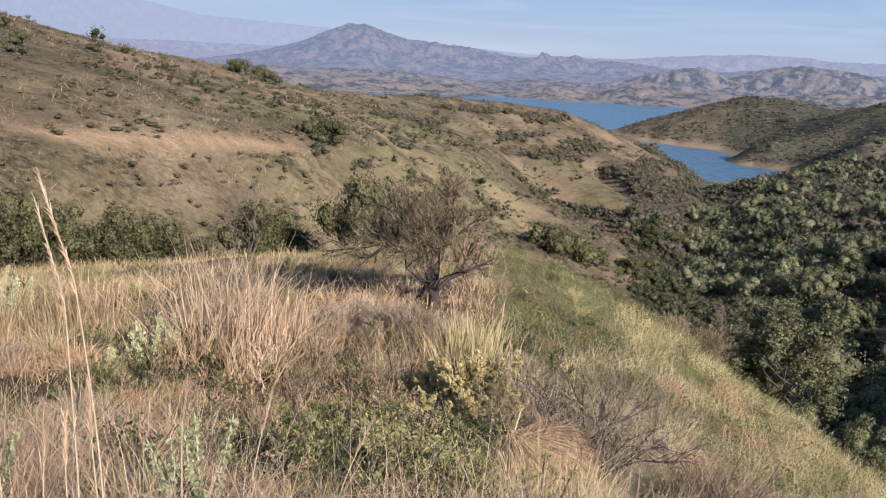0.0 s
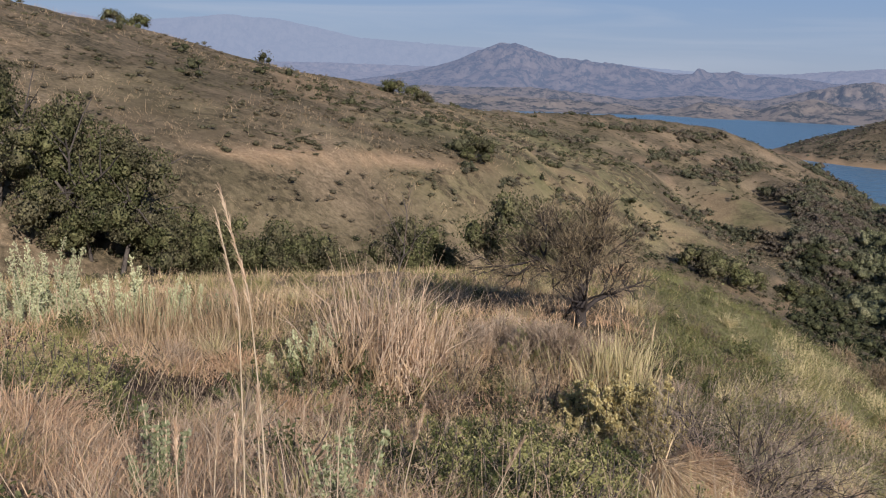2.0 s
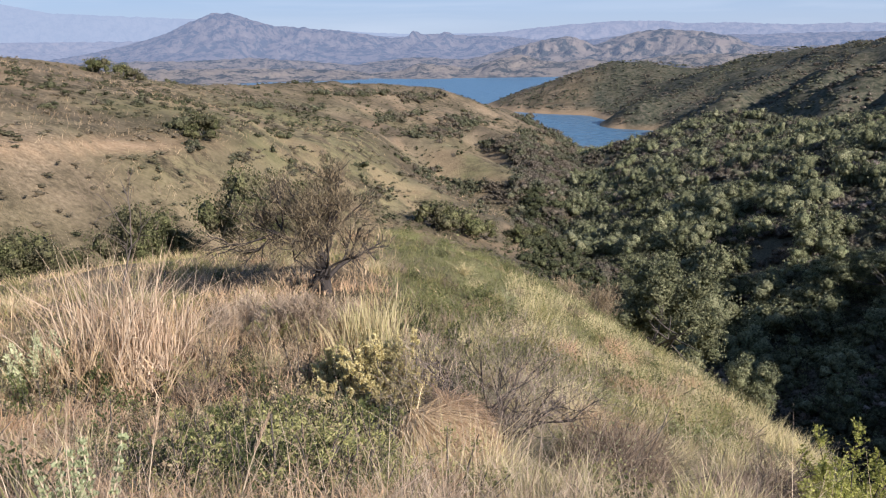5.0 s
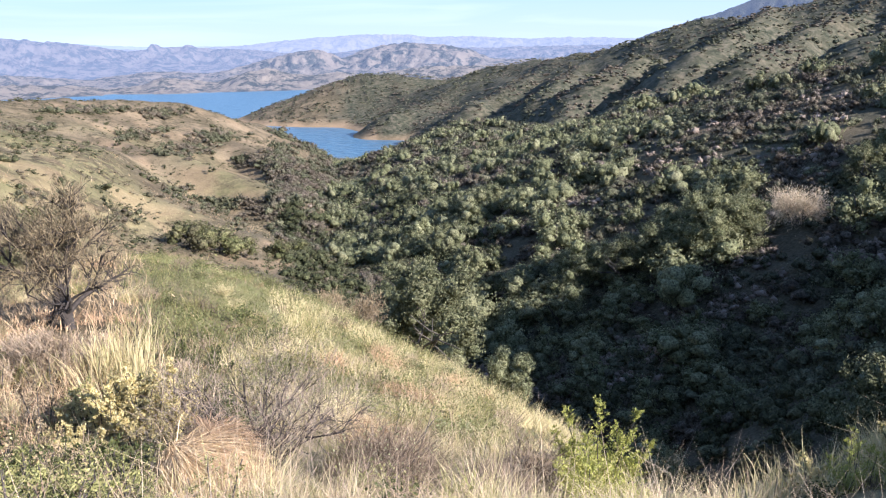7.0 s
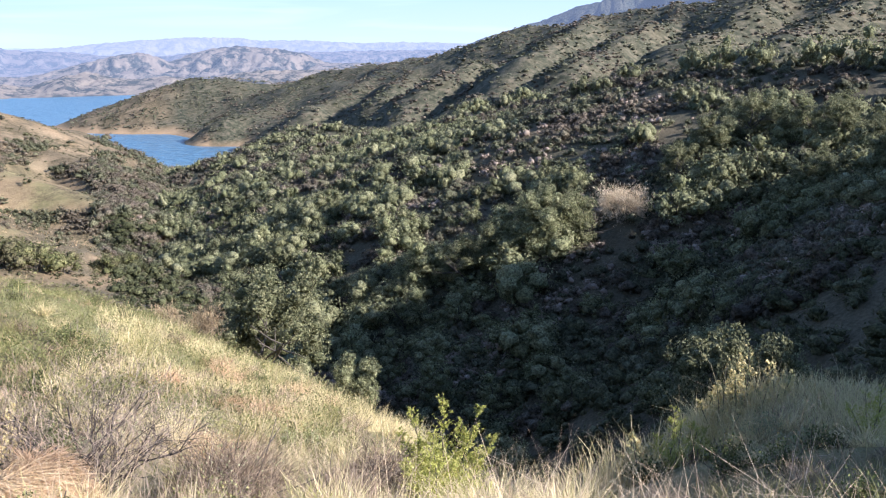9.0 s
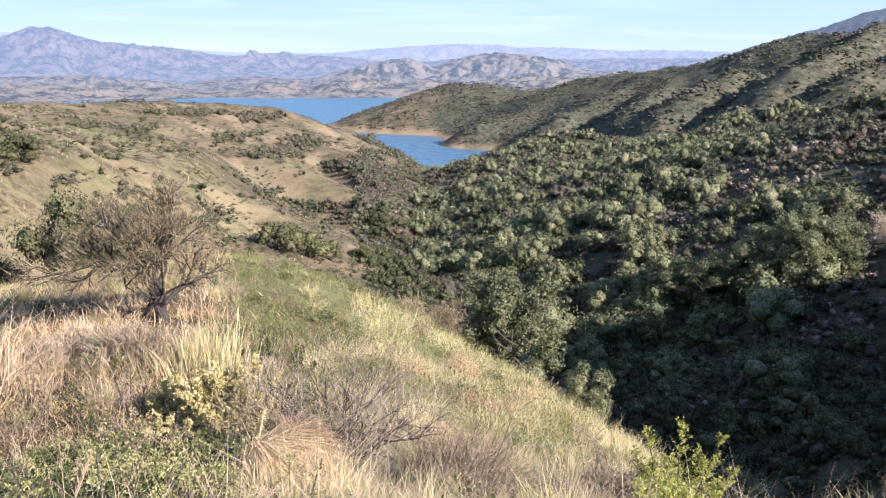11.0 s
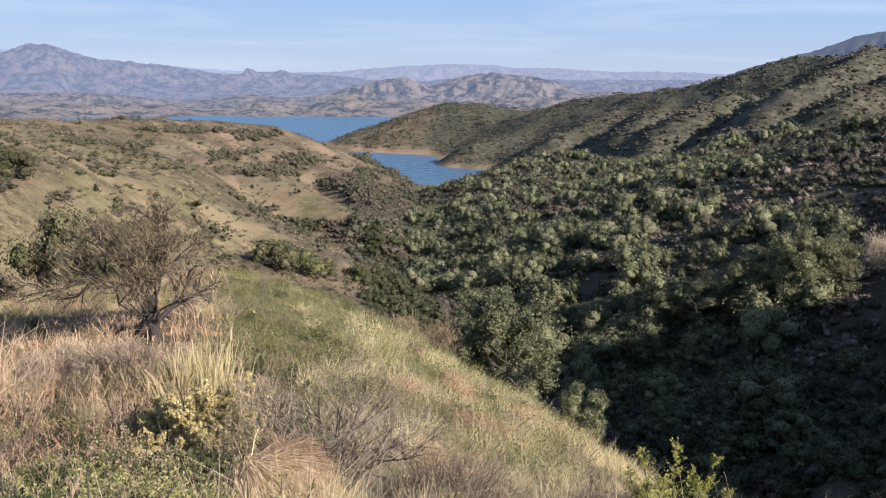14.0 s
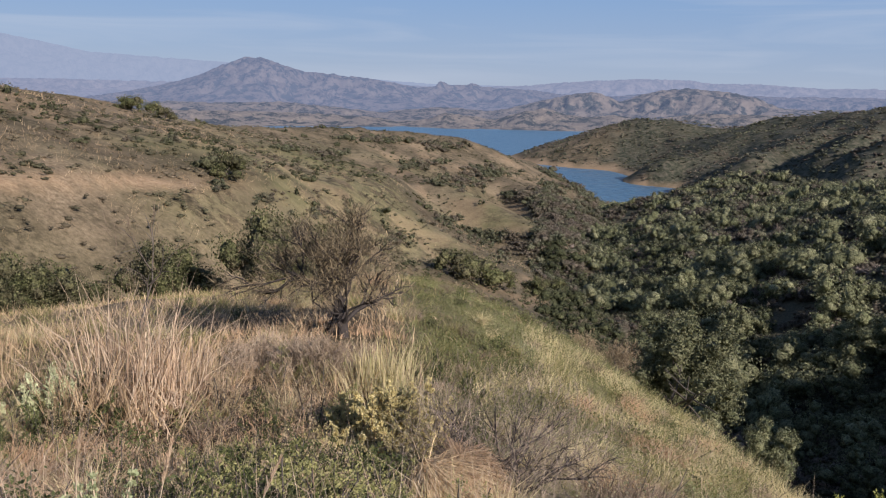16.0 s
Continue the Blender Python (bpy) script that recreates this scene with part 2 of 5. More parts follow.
def mesh_of(name, verts, faces, material, parent=None, smooth=False):
    """One mesh object from an array of corners and an array of faces (all of three or all of four corners)."""
    verts, faces = np.asarray(verts, np.float32), np.asarray(faces, np.int32)
    me = bpy.data.meshes.new(name)
    me.vertices.add(len(verts))
    me.vertices.foreach_set("co", verts.ravel())
    k = faces.shape[1]
    me.loops.add(faces.size)
    me.loops.foreach_set("vertex_index", faces.ravel())
    me.polygons.add(len(faces))
    me.polygons.foreach_set("loop_start", np.arange(0, faces.size, k, dtype=np.int32))
    me.polygons.foreach_set("use_smooth", np.full(len(faces), smooth))
    me.update(calc_edges=True)
    me.materials.append(material)
    ob = new(name, me)
    if parent:
        ob.parent = parent
    return ob


def hashed(ix, iy, seed):
    h = (ix.astype(np.int64) * 374761393 + iy.astype(np.int64) * 668265263 + seed * 1442695041) & 0x7FFFFFFF
    h = ((h ^ (h >> 13)) * 1274126177) & 0x7FFFFFFF
    return ((h ^ (h >> 16)) & 0xFFFF) / 65535.0


def value_noise(x, y, seed=0):
    ix, iy = np.floor(x), np.floor(y)
    fx, fy = x - ix, y - iy
    fx, fy = fx * fx * (3 - 2 * fx), fy * fy * (3 - 2 * fy)
    a, b = hashed(ix, iy, seed), hashed(ix + 1, iy, seed)
    c, d = hashed(ix, iy + 1, seed), hashed(ix + 1, iy + 1, seed)
    return (a + (b - a) * fx) * (1 - fy) + (c + (d - c) * fx) * fy


def fbm(x, y, octaves=4, seed=0):
    total, amp, norm = 0.0, 1.0, 0.0
    for k in range(octaves):
        total = total + amp * (value_noise(x, y, seed + k) - 0.5)
        norm, amp, x, y = norm + amp, amp * 0.5, x * 2.03 + 7.1, y * 2.03 + 3.7
    return total / norm


# ---- the lie of the land ----
LAKE = -58.4


def crest(points):
    """A ridge: rows of bearing, rise and level distance from the standing place, and the fall of its sides."""
    rows = []
    for az, el, r, fall in points:
        v = bearing(az, el, r)
        rows.append((v.x, v.y, v.z + EYE, fall))
    return np.array(rows)


LEFT_HILL = crest([(-75, 7, 105, 0.36), (-45, 4.6, 110, 0.3), (-34.5, 2.7, 118, 0.28), (-26.3, 0.6, 132, 0.27), (-18.7, -0.4, 160, 0.27),
                   (-12.9, -1.9, 205, 0.28), (-5.5, -2.8, 270, 0.33), (0.7, -2.65, 320, 0.38), (4.1, -2.75, 360, 0.42),
                   (7.2, -3.0, 385, 0.45), (9, -3.6, 400, 0.48), (10.3, -4.1, 410, 0.5), (11.8, -4.5, 420, 0.55), (13.8, -5.4, 428, 0.65), (15.4, -6.5, 420, 0.8), (16.3, -7.4, 415, 0.9)])
# from bearing 80 on it is unseen: heights set to cast the ravine's shade
RIGHT_HILL = crest([(18.9, -6.8, 555, 0.3), (22.2, -6.5, 480, 0.28), (27.5, -5.6, 390, 0.28), (30.5, -5.1, 345, 0.28), (33.8, -5.3, 310, 0.28), (37.8, -5.1, 265, 0.28), (40.8, -4.3, 240, 0.29), (44.5, -3.0, 213, 0.3), (49, -2.5, 190, 0.3),
                    (55.4, -1.7, 168, 0.31), (63.9, -0.9, 155, 0.34), (80, 0.6, 150, 0.45), (87, 1.6, 142, 0.5), (94, 3.4, 132, 0.58), (98.5, 6.2, 126, 0.6), (101.5, 9.2, 124, 0.62), (108, 17.0, 122, 0.66), (112, 18.8, 121, 0.7),
                    (115, 18.0, 120, 0.72), (119, 15.4, 119, 0.72), (127, 15.2, 119, 0.72), (132, 20.0, 118, 0.74), (139, 23.0, 118, 0.7), (147, 22, 118, 0.66), (160, 14, 112, 0.6), (172, 9, 100, 0.5)])
FAR_RIGHT = crest([(12.7, -4.3, 800, 0.6), (16.7, -3.0, 800, 0.42), (19.8, -1.5, 785, 0.34), (22.9, -1.8, 775, 0.3), (26.2, -2.0, 760, 0.3), (30, -1.1, 720, 0.32), (36.9, -0.1, 640, 0.34),
                   (40.8, 0.3, 600, 0.36), (43.0, 1.4, 580, 0.38), (45.6, 1.8, 560, 0.38), (51.7, 2.7, 520, 0.38), (60, 4, 470, 0.38), (75, 7, 430, 0.4), (95, 9, 400, 0.4)])
SPURS = [crest(s) for s in (
    # folds of the far ridge, running down to the lake
    [(28.6, -1.6, 735, 0.6), (25.0, -3.0, 640, 0.6), (21.5, -4.4, 590, 0.6)],
    [(30.5, -1.2, 715, 0.6), (25.9, -5.0, 540, 0.6), (22.8, -6.2, 500, 0.6)],
    [(33.5, -0.9, 680, 0.62), (29.6, -2.4, 560, 0.62), (26.7, -3.9, 500, 0.62)],
    [(36.6, -0.7, 640, 0.65), (33.6, -1.7, 520, 0.65), (32.0, -3.4, 450, 0.65)],
    [(42.6, 0.8, 580, 0.68), (41.0, -0.5, 490, 0.68), (37.8, -1.2, 430, 0.68), (35.3, -2.3, 385, 0.68), (33.2, -4.6, 350, 0.68)],
    [(46.4, 1.9, 555, 0.7), (45.6, 1.5, 470, 0.7), (43.6, 0.3, 410, 0.7), (41.6, -0.9, 370, 0.7), (38.5, -2.8, 330, 0.7)],
    [(52.5, 2.6, 515, 0.7), (50.2, 1.6, 420, 0.7), (47.4, 0.3, 350, 0.7), (45.0, -1.2, 310, 0.7)],
    [(60, 3.9, 470, 0.7), (56.0, 2.0, 370, 0.7), (52.0, 0.4, 300, 0.7)],
    [(66, 4.8, 450, 0.7), (62.0, 2.4, 340, 0.7), (58.0, 0.6, 270, 0.7)],
    # folds of the dry hill
    [(-12.9, -2.2, 205, 0.34), (-6.1, -5.0, 165, 0.4), (3.5, -8.6, 128, 0.5), (8.5, -11.2, 112, 0.55)],
    [(-2.3, -3.1, 300, 0.42), (1.6, -4.8, 250, 0.45), (9.7, -7.7, 200, 0.5), (13.5, -9.4, 180, 0.5)],
    [(3.3, -3.2, 355, 0.45), (10.0, -5.7, 310, 0.5), (12.5, -6.7, 285, 0.5), (14.6, -9.0, 245, 0.5)],
    [(-24, -0.6, 125, 0.34), (-18, -4.6, 98, 0.36), (-12, -8.4, 84, 0.4)],
    # folds of the wooded hill: the steep shaded side, the oak spur below it and the spurs towards the lake
    [(61, -2.2, 158, 0.7), (57.5, -5.4, 136, 0.75), (53.6, -8.4, 114, 0.8), (50.8, -13.0, 95, 0.7)],
    [(50.8, -13.2, 95, 0.6), (45.5, -13.4, 97, 0.62), (38.0, -14.6, 101, 0.6), (31.0, -16.2, 104, 0.5)],
    [(44, -3.4, 215, 0.55), (38.5, -6.4, 172, 0.55), (32.5, -10.4, 146, 0.5), (27, -13.6, 126, 0.5)],
    [(33.8, -5.4, 310, 0.55), (28.0, -6.8, 245, 0.55), (22.5, -10.2, 190, 0.5)],
    [(67, -2.6, 150, 0.6), (64.5, -6.6, 118, 0.65), (61.5, -10.4, 97, 0.65)],
)]
BY_THE_PATH = np.array([(0, 0, 0, 0.75), (5, 0.8, -1.5, 0.75), (9, 3.2, -2.9, 0.75), (12.5, 6.2, -4.15, 1.0), (17, 9.5, -8, 0.9), (30, 17, -18, 0.6)], float)

# unseen rise, added only to shade the near bank from the sun
SHADE_KNOLL = np.array([(27, -6.5, 5.2, 1.0), (22.5, -10.5, 6.2, 1.0), (18.2, -13.4, 7.4, 1.0)], float)


def ridge_height(x, y, rows, round_top, foot=1e9, steep=0.45):
    top = np.full(x.shape, -1e9)
    for a, b in zip(rows[:-1], rows[1:]):
        dx, dy = b[0] - a[0], b[1] - a[1]
        s = np.clip(((x - a[0]) * dx + (y - a[1]) * dy) / (dx * dx + dy * dy), 0, 1)
        d = np.hypot(x - a[0] - s * dx, y - a[1] - s * dy)
        h = a[2] + s * (b[2] - a[2]) - (a[3] + s * (b[3] - a[3])) * (np.sqrt(d * d + round_top ** 2) - round_top) - steep * np.maximum(d - foot, 0)
        top = np.maximum(top, h)
    return top


def shoulder_height(x, y):
    """The hill shoulder underfoot: it falls ahead, gently to the left, ever more steeply to the right."""
    z = np.interp(y, [-90, -30, 0, 2, 4, 7, 10, 13, 18, 30, 48, 65, 90, 140], [17, 5.5, 0, -0.3, -1.0, -2.3, -3.2, -3.6, -4.0, -5.4, -9.5, -16, -24, -38])
    d = x - np.interp(y, [-90, 0, 18, 48, 90], [-10, -1, -1, 3, 10])
    right = np.where(d < 26, 0.23 * d + 0.0155 * d * d, 0.23 * 26 + 0.0155 * 26 * 26 + 1.03 * (d - 26))
    right = right * (1 + 0.25 * np.clip((y - 15) / 15, 0, 1)) + 0.55 * np.maximum(d - 12.5, 0)
    soft = np.sqrt(d * d + 4) - 2
    return z - np.where(d > 0, right * soft / (np.abs(d) + 1e-6), np.interp(y, [-90, 9, 24, 60], [-0.1, -0.1, 0.1, 0.14]) * soft)


def smooth_max(a, b, k):
    h = np.clip(0.5 + 0.5 * (a - b) / k, 0, 1)
    return b + (a - b) * h + k * h * (1 - h)


def land(x, y):
    """The height of the ground at (x, y), arrays."""
    x, y = np.asarray(x, float), np.asarray(y, float)
    r = np.hypot(x, y)
    h = shoulder_height(x, y)
    h = smooth_max(h, ridge_height(x, y, BY_THE_PATH, 2.0), 0.8)
    h = smooth_max(h, ridge_height(x, y, SHADE_KNOLL, 1.5), 0.8)
    k = 0.6 + 0.012 * r
    for rows, foot in ((LEFT_HILL, 58), (RIGHT_HILL, 1e9), (FAR_RIGHT, 1e9)):
        h = smooth_max(h, ridge_height(x, y, rows, 6.0, foot), k)
    for rows in SPURS:
        h = smooth_max(h, ridge_height(x, y, rows, 4.0), 0.5 * k)
    grow = np.clip((r - 25) / 150, 0, 1)
    behind = np.clip((np.degrees(np.arctan2(x, y)) - 72) / 8, 0, 1)
    h = h + grow * np.where(x < 0.3 * y, 0.55, 1.0) * (1 - 0.85 * behind) * (7.0 * fbm(x / 55, y / 55, 4, 3) + 2.0 * fbm(x / 14, y / 14, 3, 9))
    ridge = np.clip((r - 230) / 130, 0, 1) * np.clip((x - 0.3 * y) / 60, 0, 1) * (1 - behind)
    h = h + ridge * (12.0 * fbm(x / 34, y / 34, 4, 77) - 5.0 * np.abs(fbm(x / 20, y / 20, 3, 78)))
    h = h + 0.35 * fbm(x / 2.6, y / 2.6, 3, 21) * np.clip((r - 1.5) / 4, 0, 1)
    return np.maximum(h, LAKE - 14)


def sighted(az, el, near=30.0):
    """The distance at which the way at that bearing and rise meets the ground, past near metres."""
    r = np.geomspace(near, 850, 700)
    v = bearing(az)
    rise = np.degrees(np.arctan2(land(r * v.x, r * v.y) - EYE, r))
    return float(r[min(int(np.searchsorted(np.maximum.accumulate(rise), el)), 699)])


# ---- ground, lake and distance ----


def make_ground():
    az = np.radians(np.concatenate([np.arange(-46, 76, 0.34), np.arange(76, 314, 4.0)]))
    rr = np.concatenate([[0.0, 0.35], np.geomspace(0.8, 900, 260), [1100, 1500, 2200, 3300, 4800]])
    a, r = np.meshgrid(az, rr)
    x, y = r * np.sin(a), r * np.cos(a)
    z = land(x.ravel(), y.ravel()).reshape(x.shape)
    z = np.where(r > 950, LAKE - 14, z)
    n, m = r.shape
    i, j = np.meshgrid(np.arange(n - 1), np.arange(m), indexing="ij")
    jn = (j + 1) % m
    quads = np.stack([i * m + j, (i + 1) * m + j, (i + 1) * m + jn, i * m + jn], -1).reshape(-1, 4)[:, ::-1]
    verts = np.stack([x, y, z], -1).reshape(-1, 3)
    ob = mesh_of("ground", verts, quads, GROUND, smooth=True)
    x, y, z, r, deg = verts[:, 0], verts[:, 1], verts[:, 2], r.ravel(), np.degrees(a.ravel())
    patch, broad = fbm(x / 9, y / 9, 4, 40) + 0.5, fbm(x / 38, y / 38, 3, 41) + 0.5
    # where the darkened litter lies: right hill, valley foot, ravine side
    right = np.clip((deg - (16.8 + 4 * (broad - 0.5) + 2.5 * (patch - 0.5))) / 1.5, 0, 1) * np.clip((r - 45) / 15, 0, 1)
    right = np.maximum(right, np.clip((deg - 9 - 5 * (patch - 0.5)) / 3, 0, 1) * np.clip((r - 52) / 8, 0, 1) * np.clip((135 - r) / 20, 0, 1))
    green = np.clip((broad - 0.52) * 5, 0, 1) * 0.7
    beyond = np.clip((x - np.interp(y, [0, 18, 48, 90], [-1, -1, 3, 10]) - 12.5) / 2.5, 0, 1) * np.clip((deg - 13) / 5, 0, 1) * np.clip((110 - r) / 30, 0, 1)
    right = np.maximum(right, beyond * np.clip((r - 18) / 6, 0, 1))
    green = np.maximum(green, np.clip((deg - 3) / 5, 0, 1) * (r < 80) * (r > 14) * 0.75)
    green = green * (1 - beyond) * np.clip((300 - r) / 80, 0, 1)
    bare = np.clip((patch - 0.6) * 9, 0, 1) * np.clip((r - 60) / 40, 0, 1) * 0.4 * (deg < 14)
    # the cut bank of the track along the left hill, and the pale margin of the lake
    track = np.exp(-((np.degrees(np.arctan2(z - EYE, r)) + 6.0 + 0.03 * (deg + 20)) / 0.5) ** 2) * (deg < -6) * (deg > -36) * (r > 60)
    bare = np.maximum(bare, track * np.clip(patch * 2.6 - 0.3, 0.1, 1) * np.clip((-5 - deg) / 6, 0, 1))
    way = np.exp(-((np.degrees(np.arctan2(z - EYE, r)) + 5.5) / 0.22) ** 2) * (deg > 38) * (deg < 62) * (r < 230)
    bare = np.maximum(bare, way * 0.6 * np.clip(patch * 3 - 0.9, 0, 1))
    shore = np.clip((LAKE + 3.2 - z) / 1.6, 0, 1) * (r > 300)
    bare = np.maximum(bare, shore * 0.8)
    shaded_litter = right * np.clip(1.35 - 0.8 * patch, 0, 1)
    layer = ob.data.color_attributes.new("cover", "FLOAT_COLOR", "POINT")
    layer.data.foreach_set("color", np.stack([bare, green, shaded_litter, np.where((r < 30) & (deg > 12), -0.4, np.clip((r - 90) / 150, -0.62, 1))], -1).astype(np.float32).ravel())
    return tagged(ob, "dry winter hillsides of straw grass, brown scrub and bare earth", "hillside", kind="structure")


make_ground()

a = np.linspace(0, 2 * np.pi, 97)[:-1]
ring = np.stack([4900 * np.sin(a), 4900 * np.cos(a), np.full(96, LAKE)], -1)
mesh_of("water", np.vstack([[(0, 0, LAKE)], ring]), [(0, 1 + (k + 1) % 96, 1 + k) for k in range(96)], WATER)
tagged(bpy.data.objects["water"], "calm blue reservoir water between brown hills", "lake", kind="structure")


def far_range(name, label, r0, r1, heights, rough, material, seed, spread=(-50, 72), fold=0.26, wild=0.05):
    """A range of far hills between two distances. heights: rows of bearing and rise of its skyline; fold: the width of its spurs."""
    az = np.arange(spread[0], spread[1], 0.12)
    u = np.linspace(0, 1, 50)
    a, s = np.meshgrid(az, u)
    r = r0 + (r1 - r0) * s
    x, y = r * np.sin(np.radians(a)), r * np.cos(np.radians(a))
    rise = np.interp(a, [h[0] for h in heights], [h[1] for h in heights])
    top = EYE + r1 * np.tan(np.radians(rise)) - LAKE
    L = (r1 - r0) * fold
    # the spurs run slantwise down to the water
    p, q = 0.8 * x - 0.6 * y, 0.6 * x + 0.8 * y

    def ridged(scale, k):
        wx, wy = fbm(p / scale, q / scale, 2, seed + 20 + k), fbm(p / scale, q / scale, 2, seed + 30 + k)
        return (1 - np.abs(2 * value_noise(p / scale + 3.1 * k + 0.9 * wx, q / (1.7 * scale) + 0.9 * wy, seed + k) - 1)) ** 1.7

    folds = 0.5 * ridged(L, 0) + 0.27 * ridged(L * 0.45, 1) + 0.15 * ridged(L * 0.2, 2) + 0.08 * ridged(L * 0.09, 3)
    top = top * (1 + wild * fbm(a / 1.6, s * 0 + seed, 5, seed))
    body = np.clip(s / 0.75, 0, 1) ** 0.75 * ((1 - s ** 4) * np.minimum(0.02 + 1.4 * folds, 0.97) + s ** 4)
    z = LAKE - 2 + (top + 2) * body + rough * fbm(x / (L * 0.12), y / (L * 0.12), 4, seed + 5) * np.clip(s * 4, 0, 1)
    n, m = a.shape
    i, j = np.meshgrid(np.arange(n - 1), np.arange(m - 1), indexing="ij")
    quads = np.stack([i * m + j, i * m + j + 1, (i + 1) * m + j + 1, (i + 1) * m + j], -1).reshape(-1, 4)
    ob = mesh_of(name, np.stack([x, y, z], -1).reshape(-1, 3), quads, material, smooth=True)
    return tagged(ob, label, "hills", kind="structure")


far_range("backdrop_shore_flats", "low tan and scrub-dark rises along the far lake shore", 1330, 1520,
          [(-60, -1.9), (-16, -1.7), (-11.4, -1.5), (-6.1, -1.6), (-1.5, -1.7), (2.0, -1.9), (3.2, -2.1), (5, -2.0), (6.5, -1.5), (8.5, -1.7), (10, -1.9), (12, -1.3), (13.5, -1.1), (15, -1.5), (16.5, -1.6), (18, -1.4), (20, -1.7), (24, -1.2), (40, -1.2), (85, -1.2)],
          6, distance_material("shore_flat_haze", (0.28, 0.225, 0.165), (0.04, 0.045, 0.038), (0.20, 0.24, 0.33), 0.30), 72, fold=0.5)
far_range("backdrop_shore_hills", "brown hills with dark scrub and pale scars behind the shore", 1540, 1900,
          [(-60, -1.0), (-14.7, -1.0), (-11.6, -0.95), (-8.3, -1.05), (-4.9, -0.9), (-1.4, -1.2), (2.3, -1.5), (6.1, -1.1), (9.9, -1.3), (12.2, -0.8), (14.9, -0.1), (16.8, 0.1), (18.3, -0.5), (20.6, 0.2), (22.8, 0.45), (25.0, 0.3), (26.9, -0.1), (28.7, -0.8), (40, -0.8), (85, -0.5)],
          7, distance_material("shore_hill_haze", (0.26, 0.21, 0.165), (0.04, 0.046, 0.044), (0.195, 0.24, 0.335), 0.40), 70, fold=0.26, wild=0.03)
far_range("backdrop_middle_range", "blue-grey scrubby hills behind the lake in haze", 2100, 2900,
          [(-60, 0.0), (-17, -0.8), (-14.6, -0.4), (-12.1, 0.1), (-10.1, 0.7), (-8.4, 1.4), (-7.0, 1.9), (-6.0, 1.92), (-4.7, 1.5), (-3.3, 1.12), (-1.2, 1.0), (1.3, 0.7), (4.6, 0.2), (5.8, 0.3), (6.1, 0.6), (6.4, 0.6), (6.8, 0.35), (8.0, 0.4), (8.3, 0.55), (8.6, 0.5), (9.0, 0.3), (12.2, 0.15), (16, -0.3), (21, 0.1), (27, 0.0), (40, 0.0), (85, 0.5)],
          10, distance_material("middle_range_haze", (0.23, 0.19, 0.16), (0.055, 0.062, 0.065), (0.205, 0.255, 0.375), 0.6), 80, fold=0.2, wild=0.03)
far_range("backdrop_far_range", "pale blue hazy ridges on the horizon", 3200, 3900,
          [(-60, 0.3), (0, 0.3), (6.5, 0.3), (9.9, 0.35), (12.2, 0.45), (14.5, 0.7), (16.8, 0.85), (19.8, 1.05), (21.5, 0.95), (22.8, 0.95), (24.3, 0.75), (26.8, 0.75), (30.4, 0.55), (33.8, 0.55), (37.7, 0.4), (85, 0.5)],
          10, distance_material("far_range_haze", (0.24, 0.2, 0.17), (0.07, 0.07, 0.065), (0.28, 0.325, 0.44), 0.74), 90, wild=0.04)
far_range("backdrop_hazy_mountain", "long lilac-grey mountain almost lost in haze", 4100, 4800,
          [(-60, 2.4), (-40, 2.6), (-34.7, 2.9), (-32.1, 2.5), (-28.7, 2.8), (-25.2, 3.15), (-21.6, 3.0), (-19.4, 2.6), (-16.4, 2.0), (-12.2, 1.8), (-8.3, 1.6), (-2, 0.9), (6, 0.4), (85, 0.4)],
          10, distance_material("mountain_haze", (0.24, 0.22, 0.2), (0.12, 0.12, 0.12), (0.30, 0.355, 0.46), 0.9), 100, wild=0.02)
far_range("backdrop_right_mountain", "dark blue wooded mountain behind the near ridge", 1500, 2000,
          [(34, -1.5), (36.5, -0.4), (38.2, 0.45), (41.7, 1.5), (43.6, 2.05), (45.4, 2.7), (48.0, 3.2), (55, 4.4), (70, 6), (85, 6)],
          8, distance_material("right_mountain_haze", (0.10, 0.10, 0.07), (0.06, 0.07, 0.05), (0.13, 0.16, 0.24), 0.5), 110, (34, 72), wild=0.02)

# ---- growing things ----
SLOPE_HERB = foliage("slope_herb", [(0.09, 0.095, 0.034), (0.155, 0.158, 0.058), (0.25, 0.24, 0.10), (0.12, 0.126, 0.046)], 0.65, 0.15, 0.2)
rng = np.random.default_rng(5)


def leaf_corners(points, size, outward=None, slim=0.55, flat=False):
    """A small pointed leaf (four corners) at each point, turned at random; flat ones lie along the crown's face."""
    n = len(points)
    d = rng.normal(size=(n, 3))
    if outward is not None:
        d = d * 0.8 + outward
    d /= np.linalg.norm(d, axis=1, keepdims=True) + 1e-9
    if flat:
        w = np.cross(d, rng.normal(size=(n, 3)))
        w /= np.linalg.norm(w, axis=1, keepdims=True) + 1e-9
        d, w = w, np.cross(d, w)
    else:
        w = np.cross(d, rng.normal(size=(n, 3)))
    w /= np.linalg.norm(w, axis=1, keepdims=True) + 1e-9
    s = np.asarray(size).reshape(-1, 1) * np.ones((n, 1)) * rng.uniform(0.6, 1.3, (n, 1))
    a, b = d * s * 0.5, w * s * 0.5 * slim
    return np.stack([points - a, points + b, points + a, points - b], 1)


def leaves(name, corners, material, parent=None, lumps=None):
    """One mesh of leaves; lumps: centres and radii of the close-leaved masses inside a crown."""
    c = corners.reshape(-1, 3)
    f = np.arange(len(c)).reshape(-1, 4)
    if lumps is not None:
        v, g = lump_corners(*lumps)
        c, f = np.vstack([c, v]), np.vstack([f, g + len(c)])
    return mesh_of(name, c, f, material, parent, smooth=lumps is not None)


